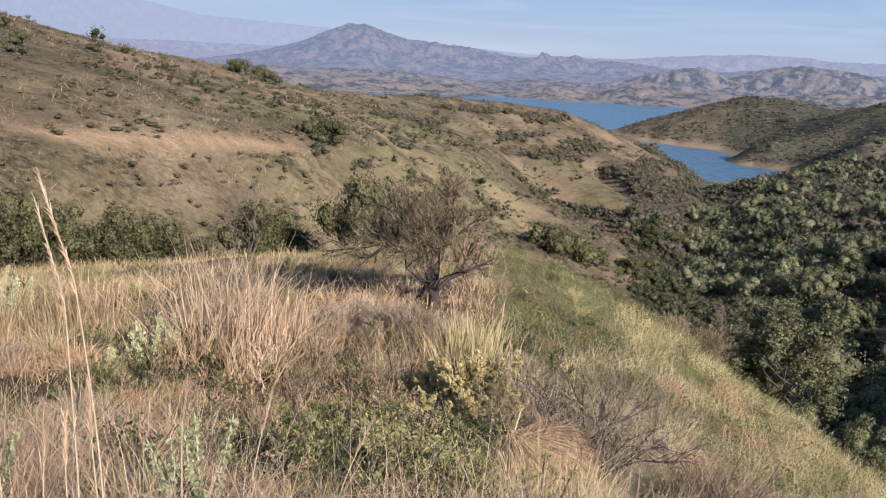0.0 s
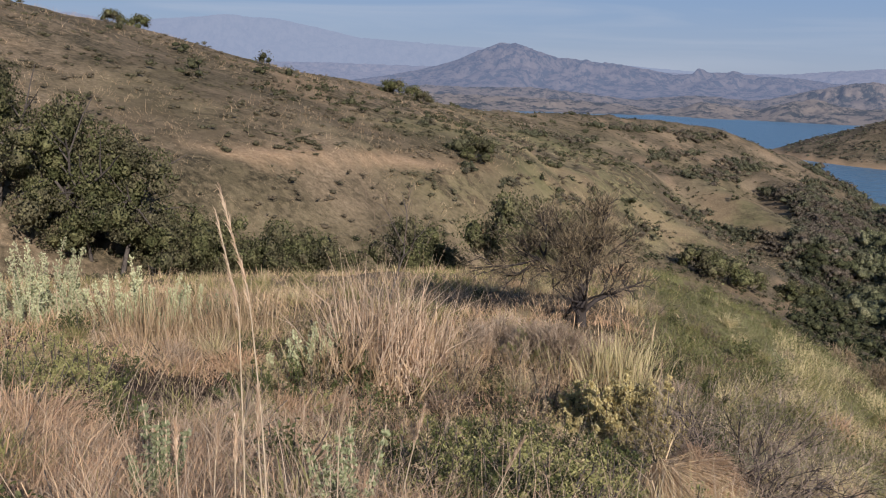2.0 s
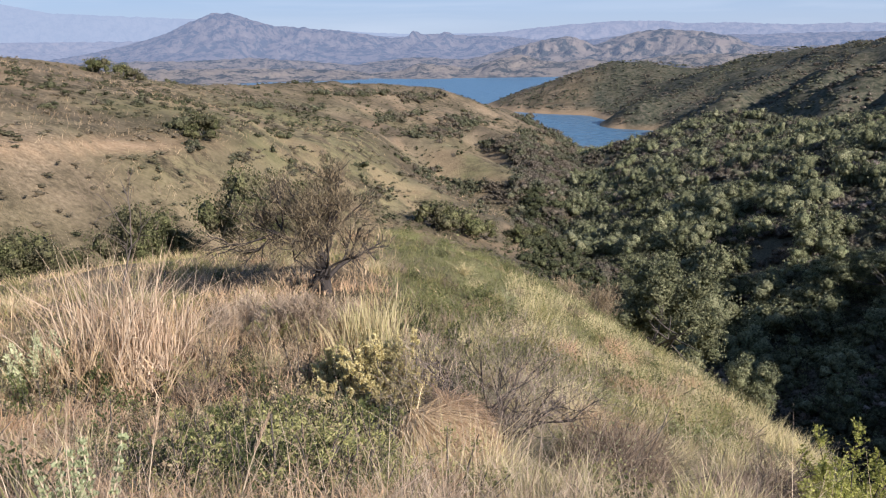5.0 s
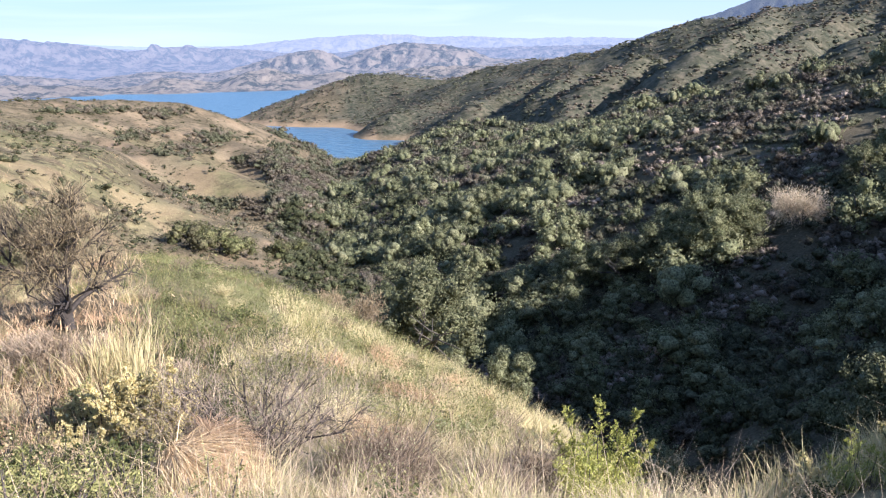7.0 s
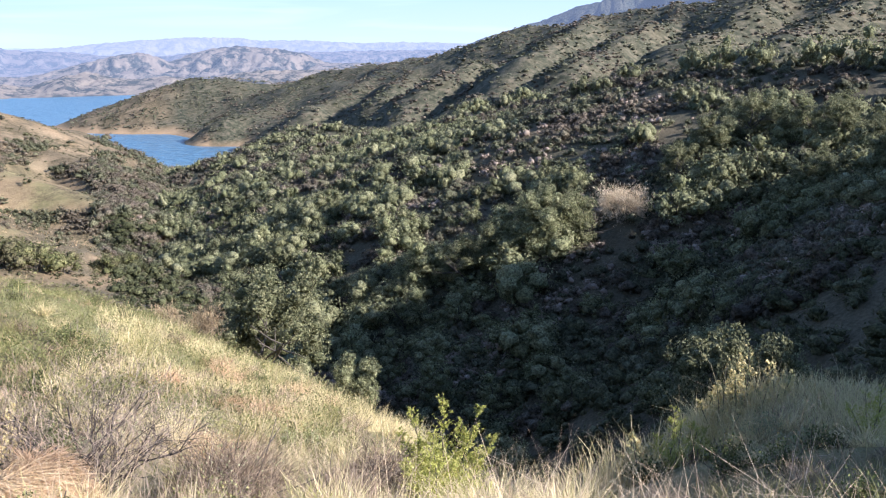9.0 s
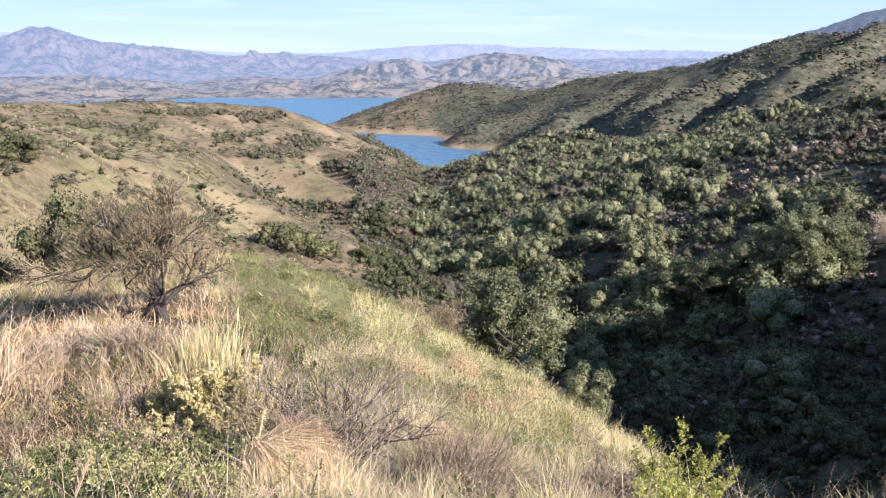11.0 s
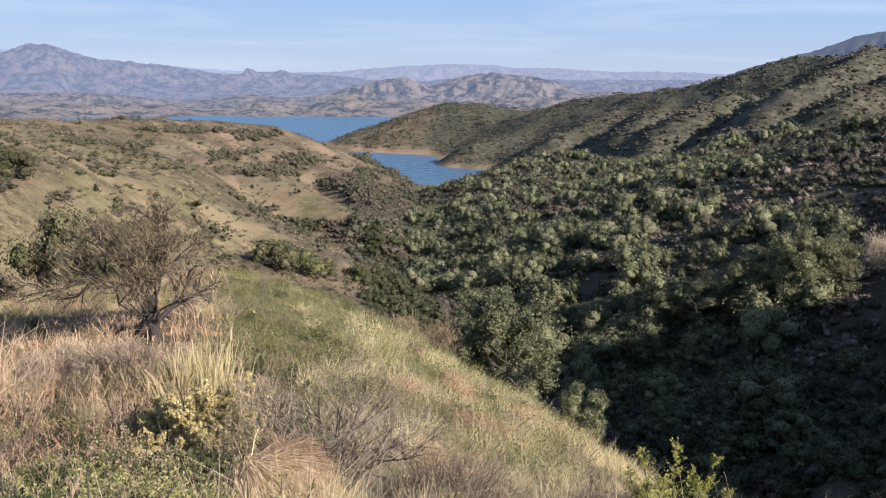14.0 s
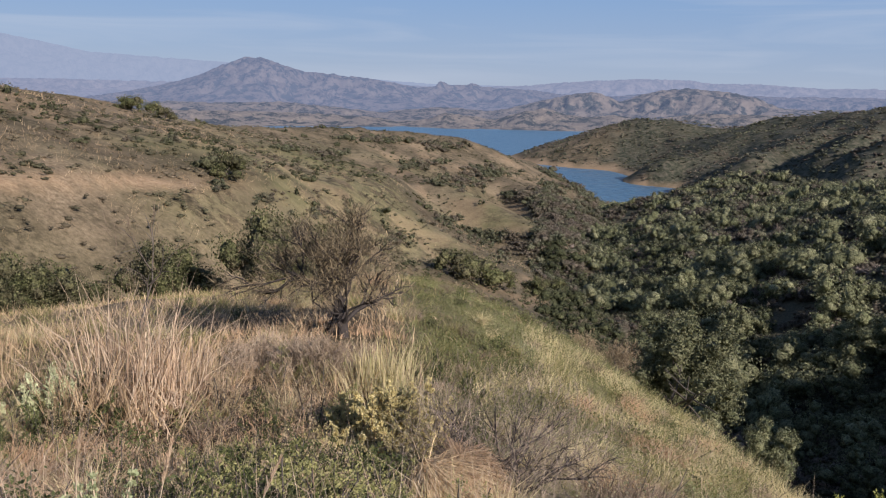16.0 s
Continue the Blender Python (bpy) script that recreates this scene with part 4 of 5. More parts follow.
scrub("slope_herbs", "low rounded yellow-green herbs on the open slope", spots(1500, 2, 30, 13, 75, 0.2, 0.55, lambda x, y, az, r: (az > 7 - r * 0.1) & (x - np.interp(y, [0, 18, 48, 90], [-1, -1, 3, 10]) < 15), 1.0), SLOPE_HERB, HERB)

# ---- near plants ----
STRAW = foliage("straw_blade", [(0.24, 0.165, 0.09), (0.46, 0.325, 0.18), (0.66, 0.50, 0.31), (0.36, 0.25, 0.14)], 0.65, 0.15, 0.5)
PALE_STRAW = foliage("pale_straw_blade", [(0.46, 0.37, 0.19), (0.68, 0.56, 0.34), (0.58, 0.50, 0.26), (0.42, 0.39, 0.18)], 0.65, 0.3)
RUST = foliage("rusty_hair_grass", [(0.31, 0.19, 0.11), (0.50, 0.325, 0.19), (0.42, 0.29, 0.175), (0.62, 0.44, 0.265)], 0.7, 0.12)
GREEN_BLADE = foliage("green_blade", [(0.15, 0.155, 0.055), (0.25, 0.24, 0.085), (0.36, 0.32, 0.13), (0.46, 0.38, 0.19)], 0.6, 0.35)
SLOPE_GREEN = foliage("slope_grass", [(0.165, 0.185, 0.07), (0.25, 0.265, 0.11), (0.36, 0.34, 0.17), (0.21, 0.23, 0.09)], 0.65, 0.3, 0.2)
TWIG = foliage("grey_twig", [(0.10, 0.075, 0.052), (0.17, 0.125, 0.088), (0.25, 0.19, 0.135), (0.14, 0.10, 0.07)], 0.8, 0.0)
DEAD_TWIG = foliage("dead_tree_twig", [(0.075, 0.06, 0.038), (0.155, 0.122, 0.076), (0.30, 0.235, 0.14), (0.10, 0.082, 0.052)], 0.8, 0.0)
PINK_TWIG = foliage("pale_lilac_twig", [(0.27, 0.195, 0.13), (0.37, 0.28, 0.19), (0.48, 0.38, 0.27)], 0.8, 0.0)
SHRUB_TWIG = foliage("grey_mauve_twig", [(0.15, 0.115, 0.088), (0.25, 0.195, 0.15), (0.36, 0.285, 0.22)], 0.8, 0.0)
LICHEN_TWIG = foliage("tan_lichen_twig", [(0.16, 0.11, 0.07), (0.27, 0.20, 0.12), (0.36, 0.29, 0.17), (0.12, 0.085, 0.06)], 0.8, 0.0)
SAGE = foliage("white_sage_leaf", [(0.33, 0.35, 0.19), (0.46, 0.47, 0.27), (0.56, 0.56, 0.34)], 0.7, 0.15)
HOREHOUND = foliage("grey_green_leaf", [(0.18, 0.21, 0.10), (0.28, 0.30, 0.16), (0.36, 0.37, 0.22)], 0.7, 0.2)
CREAM = foliage("cream_seed_leaf", [(0.44, 0.36, 0.15), (0.57, 0.47, 0.22), (0.66, 0.56, 0.30), (0.38, 0.33, 0.13)], 0.7, 0.25)
PALE_TAN = foliage("pale_tan_culm", [(0.36, 0.25, 0.16), (0.54, 0.40, 0.27), (0.66, 0.52, 0.37), (0.46, 0.33, 0.22)], 0.65, 0.25)
SHRUB_GREEN = foliage("grey_green_shrub_leaf", [(0.18, 0.185, 0.07), (0.28, 0.27, 0.10), (0.38, 0.35, 0.15)], 0.65, 0.25)
ORANGE = foliage("orange_hair_grass", [(0.30, 0.185, 0.105), (0.46, 0.30, 0.175), (0.58, 0.41, 0.25), (0.38, 0.25, 0.15)], 0.65, 0.25)
LIME = foliage("lime_leaf", [(0.24, 0.26, 0.06), (0.38, 0.38, 0.10), (0.50, 0.47, 0.16)], 0.6, 0.4)
BROOM = foliage("dull_green_leaf", [(0.045, 0.055, 0.02), (0.085, 0.098, 0.035), (0.14, 0.15, 0.055)], 0.6, 0.25)
PALE_BUSH = foliage("bleached_twig", [(0.42, 0.33, 0.22), (0.55, 0.45, 0.31), (0.62, 0.52, 0.38)], 0.8, 0.1)
RED_LEAF = foliage("red_brown_leaf", [(0.17, 0.07, 0.045), (0.25, 0.11, 0.07), (0.30, 0.15, 0.09)], 0.7, 0.1)


def blades(base, way, length, width, curl):
    """Corners of grass blades: three triangles each, arching over. All arrays of one length."""
    n = len(base)
    way = way / (np.linalg.norm(way, axis=1, keepdims=True) + 1e-9)
    flat = np.stack([way[:, 0], way[:, 1], np.zeros(n)], 1) + rng.normal(size=(n, 3)) * np.array([0.15, 0.15, 0.0])
    flat /= np.linalg.norm(flat, axis=1, keepdims=True) + 1e-9
    t = rng.uniform(0, 2 * np.pi, n)
    side = np.stack([np.cos(t), np.sin(t), rng.uniform(-0.2, 0.2, n)], 1)
    L, W, C = (np.asarray(q).reshape(-1, 1) * np.ones((n, 1)) for q in (length, width, curl))
    mid = base + way * L * 0.55
    tip = base + way * L * 0.95 + flat * L * C - np.array([0, 0, 1]) * L * C * 0.6
    return np.stack([base - side * W / 2, base + side * W / 2, mid + side * W * 0.38, mid - side * W * 0.38, tip], 1)


def blade_mesh(name, corners, material, parent=None, plain=False):
    """Blades as one mesh; plain ones are single slivers."""
    n = len(corners)
    if plain:
        return mesh_of(name, corners[:, [0, 1, 4]].reshape(-1, 3), np.arange(3 * n).reshape(-1, 3), material, parent)
    k = (np.arange(n) * 5)[:, None]
    tri = np.concatenate([k + np.array([[0, 1, 2]]), k + np.array([[0, 2, 3]]), k + np.array([[3, 2, 4]])])
    return mesh_of(name, corners.reshape(-1, 3), tri, material, parent)


def fan(n, lean, up=1.0):
    t = rng.uniform(0, 2 * np.pi, n)
    s = np.abs(rng.normal(size=n)) * lean
    return np.stack([np.cos(t) * s, np.sin(t) * s, np.full(n, up)], 1)


def meadow(name, label, material, tufts, per, az, r, high, lean, curl, keep, wide=1.0, spread=0.12):
    """Tufts of grass strewn over a stretch of the near slope, as one mesh."""
    xs = []
    while sum(len(q) for q in xs) < tufts:
        a = np.radians(rng.uniform(az[0], az[1], tufts))
        d = np.exp(rng.uniform(np.log(r[0]), np.log(r[1]), tufts))
        x, y = d * np.sin(a), d * np.cos(a)
        xs.append(np.stack([x, y, d], 1)[keep(x, y, np.degrees(a), d) & (clear_of(x, y) | (rng.uniform(size=len(x)) < 0.2)) & (~brushy(x, y, np.degrees(a), d) | (rng.uniform(size=len(x)) < 0.3))])
    c = np.concatenate(xs)[:tufts]
    c = np.repeat(c, per, 0)
    n = len(c)
    d = c[:, 2]
    x, y = c[:, 0] + rng.normal(size=n) * spread, c[:, 1] + rng.normal(size=n) * spread
    base = np.stack([x, y, land(x, y) - 0.03], 1)
    L = rng.uniform(high[0], high[1], n) * np.repeat(rng.choice((0.6, 0.85, 1.1, 1.5), n // per), per)
    way = fan(n, lean) + np.repeat(rng.normal(size=(n // per, 3)) * np.array([0.45, 0.45, 0]), per, 0)
    corners = blades(base, way, L, wide * (0.003 + 0.00055 * d) * rng.uniform(0.6, 1.4, n), np.abs(rng.normal(size=n)) * curl)
    return tagged(blade_mesh(name, corners, material, None, r[0] > 7.9 or lean > 1.3), label, "grass", kind="stuff")


def patch_over(seed, level, scale=3.0):
    return lambda x, y, az, r: fbm(x / scale, y / scale, 3, seed) + rng.uniform(-0.12, 0.12, x.shape) > level


VIEW = (-42, 70)


def brushy(x, y, az, r):
    """Where leafy brush takes the place of grass."""
    return (az > -14) & (az < 4) & (r > 4.6) & (r < 9.5) | (az > -25) & (az < -18.5) & (r > 9.5) & (r < 14) | (az < -33) & (r > 9) & (r < 13)


# clearings round the plants that stand out: bearing, distance, radius
CLEAR = np.array([(*bearing(az, 0, r).xy, c) for az, r, c in ((7.4, 8.0, 0.75), (7.2, 6.4, 0.7), (2.8, 10.6, 0.9), (4.6, 10.8, 0.8), (1.0, 10.4, 0.7), (3.0, 9.0, 0.6), (11.2, 10.2, 1.0), (11.0, 8.8, 0.8), (20.6, 8.8, 1.0), (20.4, 7.2, 0.8), (-15.4, 12.6, 1.0),
                                                            (-18.2, 4.2, 0.3), (-31.8, 4.7, 0.3), (37.0, 10.2, 1.1), (36.5, 8.6, 0.9), (54.0, 12.2, 0.7), (-0.4, 18.0, 1.0), (-0.4, 16.2, 0.9))])


def clear_of(x, y):
    return np.all(np.hypot(x[:, None] - CLEAR[:, 0], y[:, None] - CLEAR[:, 1]) > CLEAR[:, 2], axis=1)


meadow("hair_grass", "matted rusty-tan dry hair grass covering the near slope", RUST, 3300, 9, (-42, 4), (2.0, 20), (0.2, 0.45), 1.15, 0.5, lambda x, y, az, r: patch_over(201, 0.02, 2.0)(x, y, az, r) & ((az < -14) | (r > 11) | (rng.uniform(size=x.shape) < 0.3)))
meadow("straw_grass", "dry straw-coloured grass on the near slope", STRAW, 1500, 8, VIEW, (2.2, 34), (0.2, 0.42), 0.55, 0.25, patch_over(202, 0.02))
meadow("green_grass", "green and yellowing grass between the dry tufts", GREEN_BLADE, 3200, 8, VIEW, (2.2, 34), (0.15, 0.38), 0.55, 0.22, patch_over(203, 0.0))
meadow("pale_grass", "pale sunlit grass along the edge of the slope", PALE_STRAW, 6500, 8, (13, 70), (10, 30), (0.25, 0.58), 0.4, 0.18, lambda x, y, az, r: (r > 19 - 0.12 * az) & ((az < 38) | (az > 54)) & (fbm(x / 2.5, y / 2.5, 3, 209) > -0.12), 1.0)
meadow("slope_grass", "short yellow-green grass over the open slope", SLOPE_GREEN, 9000, 7, (1, 30), (14, 75), (0.14, 0.32), 0.6, 0.2, lambda x, y, az, r: az > 6 - r * 0.1, 0.95, 0.2)
meadow("back_meadow", "tall straw grass before the oaks", STRAW, 3200, 6, (-42, 4), (13, 42), (0.25, 0.5), 0.4, 0.18, patch_over(204, -0.1, 5.0), 1.2, 0.2)
meadow("back_green", "green and rusty grass before the oaks", GREEN_BLADE, 2600, 6, (-42, 6), (15, 42), (0.2, 0.45), 0.45, 0.2, patch_over(207, 0.0, 4.0), 1.2, 0.25)
meadow("grey_litter", "tangled grey dead stems close to the ground", TWIG, 4200, 6, VIEW, (2.0, 20), (0.2, 0.5), 1.5, 0.2, patch_over(205, -0.05), 0.8)
meadow("dead_stems", "pale bleached dead stems sticking out of the grass", PINK_TWIG, 4200, 4, VIEW, (2.4, 20), (0.3, 0.8), 1.0, 0.3, patch_over(208, -0.06), 0.6, 0.15)


meadow("hill_grass", "dry grass tufts on the hillside across the hollow", STRAW, 5000, 4, (-46, 14), (42, 170), (0.3, 0.7), 0.5, 0.2, patch_over(206, -0.05, 12.0), 0.7, 0.3)


def at_place(ob, az, r, size=1.0, turn=None, sink=0.05):
    v = bearing(az, 0, r)
    ob.matrix_world = standing(v.x, v.y, size, rng.uniform(0, 6.3) if turn is None else turn, sink)
    return ob


def grass_clump(name, label, material, n, width, high, lean, curl, az, r, blade=0.012, dome=0.0):
    """A clump of grass: upright culms and a fringe of loose, broken leaf blades; dome: how far it hangs over to a mound."""
    root = new(name)
    p = rng.normal(size=(n, 2)) * width * 0.3
    base = np.stack([p[:, 0], p[:, 1], np.zeros(n)], 1)
    way = fan(n, lean) + np.stack([rng.normal(size=n) * 0.08, rng.normal(size=n) * 0.08, np.zeros(n)], 1)
    way[:, :2] += p / width * (0.35 + dome)
    L = high[0] + (high[1] - high[0]) * rng.uniform(0, 1, n) ** 1.6
    tagged(blade_mesh("culm", blades(base, way, L, blade * rng.uniform(0.5, 1.3, n), np.abs(rng.normal(size=n)) * curl + dome * 0.5), material, root), kind="stuff")
    k = n // 2
    q = rng.normal(size=(k, 2)) * width * 0.36
    base = np.stack([q[:, 0], q[:, 1], rng.uniform(0, 0.55, k) * high[0]], 1)
    tagged(blade_mesh("fringe", blades(base, fan(k, 1.0), rng.uniform(0.2, 0.5, k) * high[1] * 0.8, blade * rng.uniform(0.6, 1.5, k), rng.uniform(0.2, 0.7, k)), material, root), kind="stuff")
    return at_place(tagged(root, label, "grass clump"), az, r)


for az, r, n, high, lean in ((-15.6, 12.8, 190, 2.4, 0.14), (-16.9, 13.0, 150, 2.3, 0.2), (-14.4, 13.4, 170, 2.4, 0.14), (-13.2, 13.0, 150, 2.2, 0.18), (-11.8, 13.4, 130, 2.0, 0.22), (-17.8, 12.5, 90, 1.7, 0.34), (-15.0, 12.0, 120, 1.5, 0.3), (-13.6, 12.2, 110, 1.4, 0.34), (-10.8, 13.2, 90, 1.6, 0.3)):
    grass_clump("tall_grass_clump", "tall tan clump of dry ryegrass standing in the meadow", PALE_TAN if n % 20 else STRAW, int(n * 0.8), 0.85, (0.3 * high, 1.15 * high), 1.3 * lean, 0.25, az, r, 0.02)
grass_clump("tall_grass_clump", "tall tan dry grass beside the big clump", STRAW, 240, 1.1, (0.8, 1.8), 0.14, 0.12, -12.4, 13.4, 0.013)
grass_clump("leaning_grass_clump", "straw grass leaning out over dark green brush", STRAW, 150, 0.8, (1.0, 1.6), 0.45, 0.2, -18.4, 12.2, 0.013)
grass_clump("tall_grass_clump", "tan dry grass among white sage", STRAW, 300, 1.8, (0.8, 1.5), 0.12, 0.1, -31.5, 15.2, 0.014)
grass_clump("tall_grass_clump", "thin straw grass before the oaks", STRAW, 260, 1.8, (0.8, 1.4), 0.12, 0.1, -25.0, 16, 0.014)


def weeping_mound(label, material, az, r, wide, high, n, length, width=0.006):
    """A mound of long fine grass combed down and outward from its top."""
    root = new("grass_mound")
    t, q = rng.uniform(0, 2 * np.pi, n), rng.uniform(0.0, 0.96, n) ** 0.6
    lump = 1 + 0.12 * np.sin(2 * t + 1.0) + 0.06 * np.sin(5 * t)
    c, s = np.cos(t), np.sin(t)
    base = np.stack([c * q * wide / 2 * lump, s * q * wide / 2 * lump, high * (1 - q ** 2.4) * (1 + 0.13 * np.sin(3.0 * t + 4 * q)) + rng.normal(size=n) * 0.03], 1)
    slope = -2.4 * q ** 1.4 * high / (wide / 2)
    way = np.stack([c + 0.9, s - 0.7, slope + 0.2], 1) + rng.normal(size=(n, 3)) * 0.3
    tagged(blade_mesh("hair", blades(base, way, length * rng.uniform(0.5, 1.3, n), width * rng.uniform(0.6, 1.4, n), rng.uniform(0.1, 0.3, n)), material, root), kind="stuff")
    rings = np.array([(math.cos(a) * e * wide * 0.47, math.sin(a) * e * wide * 0.47, high * (1 - e ** 2.4) * 0.82 - 0.05) for e in (0.02, 0.3, 0.55, 0.75, 0.9, 1.0) for a in np.linspace(0, 2 * np.pi, 13)[:-1]])
    mesh_of("mat", rings, [(k * 12 + i, (k + 1) * 12 + i, (k + 1) * 12 + (i + 1) % 12, k * 12 + (i + 1) % 12) for k in range(5) for i in range(12)], material, root, True)
    return at_place(tagged(root, label, "grass mound"), az, r)


weeping_mound("rounded rusty-orange mound of drooping dry grass", ORANGE, 8.4, 8.3, 1.2, 0.66, 4200, 0.28)
weeping_mound("lower rusty-orange mound of drooping dry grass", ORANGE, 8.6, 7.5, 1.0, 0.5, 2600, 0.3)
weeping_mound("straw-coloured fringe mound of long drooping grass", STRAW, 6.4, 7.5, 1.0, 0.6, 2200, 0.5, 0.008)
for az, r in ((6.6, 6.9), (7.6, 6.8), (5.6, 7.4), (9.4, 7.2), (6.2, 8.2)):
    grass_clump("straw_clump", "long loose straw hanging round the grass mound", PALE_STRAW, 110, 0.6, (0.4, 0.8), 0.7, 0.4, az, r, 0.008)
grass_clump("yellow_grass_clump", "yellow-green tall grass beside the dead tree", PALE_STRAW, 420, 1.2, (0.7, 1.3), 0.2, 0.12, 2.2, 14.3, 0.014)
grass_clump("yellow_grass_clump", "upright yellow grass by the cream bush", PALE_STRAW, 320, 1.0, (0.6, 1.1), 0.2, 0.12, 4.3, 12.6, 0.012)
grass_clump("sword_leaf_clump", "stiff green and yellow sword-shaped leaves low in the grass", GREEN_BLADE, 60, 0.25, (0.35, 0.7), 0.6, 0.2, -22.0, 4.3, 0.02)
for k, (az, r) in enumerate(((48.5, 10.6), (50.5, 11.2), (52.5, 11.8), (56.5, 13.4), (58.2, 13.8), (60.5, 14.0), (63, 14.4), (65.5, 14.6))):
    grass_clump("bank_grass_clump", "pale seeding grass on the shaded bank", PALE_STRAW, 220, 0.8, (0.4, 1.0 if k < 6 else 0.6), 0.3, 0.15, az, r, 0.012)


def lone_stem(az, r, high, lean, bent=0.0):
    """One tall dry grass stalk with a narrow feathery head; bent: how far its tip hangs over."""
    root = new("seed_stalk")

    def along(u):
        return np.stack([lean * u ** 2 * high + bent * np.clip(u - 0.8, 0, 1) ** 1.5 * high * 2.2, 0.02 * np.sin(5 * u), (u - bent * np.clip(u - 0.88, 0, 1) ** 2 * 9) * high], -1)

    path = along(np.linspace(0, 1, 13))
    tubes("stalk", [(path, np.linspace(0.0055, 0.0022, 13))], STALK, root, 5)
    n = 200
    base = along(rng.uniform(0.78, 1.0, n))
    way = np.stack([rng.normal(size=n) * 0.12 + lean + bent, rng.normal(size=n) * 0.12, np.ones(n)], 1)
    tagged(blade_mesh("seed_head", blades(base, way, rng.uniform(0.03, 0.08, n), 0.0035, 0.1), PALE_TAN, root), kind="stuff")
    for k in range(1):
        u = rng.uniform(0.2, 0.5)
        leaf = np.tile(along(np.array([u])), (3, 1)) + rng.normal(size=(3, 3)) * 0.004
        blade_mesh("leaf_blade", blades(leaf, np.array([[0.12, 0, 1]] * 3) + rng.normal(size=(3, 3)) * 0.12, rng.uniform(0.2, 0.4, 3), 0.006, 0.12), PALE_TAN, root)
    tagged(root, "single tall straw seed stalk with a feathery head", "seed stalk", "tall seed stalks")
    return at_place(root, az, r, turn=rng.uniform(-0.3, 0.3))


DARK_BARK = bark("dark_wet_bark", (0.02, 0.016, 0.014), (0.07, 0.055, 0.045))
STALK = bark("straw_stalk", (0.40, 0.31, 0.20), (0.60, 0.49, 0.34), 40.0)
for az, r, high, lean, bent in ((-25.9, 3.3, 1.62, 0.03, -0.35), (-24.2, 3.25, 1.72, -0.04, -0.3), (-24.6, 3.1, 1.0, 0.02, 0.0), (-26.6, 3.0, 0.9, 0.04, 0.0), (-30.4, 3.2, 0.85, 0.02, 0.0), (-28.2, 3.1, 0.85, 0.06, 0.0), (-18.9, 3.6, 1.0, 0.04, 0.1), (-14.2, 3.7, 0.9, 0.14, 0.0), (-8.0, 3.6, 0.8, 0.25, 0.0), (5.2, 10.0, 1.6, 0.0, 0.0)):
    lone_stem(az, r, high, lean, bent)


def spike_plant(name, label, category, az, r, spikes, high, wide, leaf, per, leaf_material, stem_material, taper=0.5, lean=0.18, slim=0.5, whorls=0, spread=0.9):
    """Upright leafy stems from one root."""
    root = new(name)
    runs, pts, out = [], [], []
    for _ in range(spikes):
        t, q = rng.uniform(0, 2 * np.pi), rng.uniform(0, 1) ** 0.5
        start = np.array([math.cos(t) * wide * 0.3 * q, math.sin(t) * wide * 0.3 * q, -0.05])
        h = high * rng.uniform(0.45, 1.05) * (1 - 0.25 * q)
        path = limb(start, (math.cos(t) * q * lean * 2, math.sin(t) * q * lean * 2, 1), h, 0.06, 6)
        runs.append((path, np.linspace(0.012, 0.004, len(path))))
        s = rng.uniform(0.12, 1.0, per)
        if whorls:
            s = np.clip((np.floor(s * whorls) + rng.uniform(0, 0.35, per)) / whorls, 0.08, 0.999)
        i = np.minimum((s * 6).astype(int), 5)
        p = path[i] + (path[i + 1] - path[i]) * (s * 6 - i)[:, None]
        o = rng.normal(size=(per, 3)) * np.array([1, 1, 0.35])
        o /= np.linalg.norm(o, axis=1, keepdims=True)
        reach = leaf * spread * (1 - taper * s)[:, None] * rng.uniform(0.3, 1.6, (per, 1))
        pts.append(p + o * reach), out.append(o * 0.6 + np.array([0, 0, 1.1]))
    for run in runs:
        tubes("stem", [run], stem_material, root, 4)
    leaves("foliage", leaf_corners(np.concatenate(pts), leaf, np.concatenate(out), slim), leaf_material, root)
    return at_place(tagged(root, label, category), az, r)


for az, r, k, h in ((-39.6, 16.0, 9, 1.6), (-38.6, 16.4, 8, 1.35), (-37.4, 16.6, 9, 2.0), (-36.5, 16.8, 9, 1.85), (-35.6, 17.0, 8, 1.6), (-33.4, 16.4, 6, 1.3), (-32.6, 16.6, 8, 1.5), (-31.6, 16.8, 8, 1.6), (-30.6, 17.0, 8, 1.55), (-29.6, 16.6, 8, 1.5), (-28.6, 17.0, 8, 1.4), (-21.6, 12.8, 8, 1.0), (-20.4, 12.6, 9, 1.15), (-19.2, 13.0, 7, 1.0)):
    spike_plant("white_sage", "upright white sage with pale grey-green leaf spikes", "sage bush", az, r, k, h, 1.0, 0.06, 240, SAGE, STALK, 0.25, 0.08, 0.4, 0, 0.85)
for az, r, h in ((-18.2, 4.2, 1.25), (-17.3, 4.35, 0.95), (-31.9, 4.7, 0.95), (-31.2, 4.8, 0.7)):
    spike_plant("horehound", "grey-green horehound stalk with round leaf whorls", "weed", az, r, 4, h, 0.22, 0.024, 420, HOREHOUND, STALK, 0.45, 0.14, 0.8, 13, 1.3)

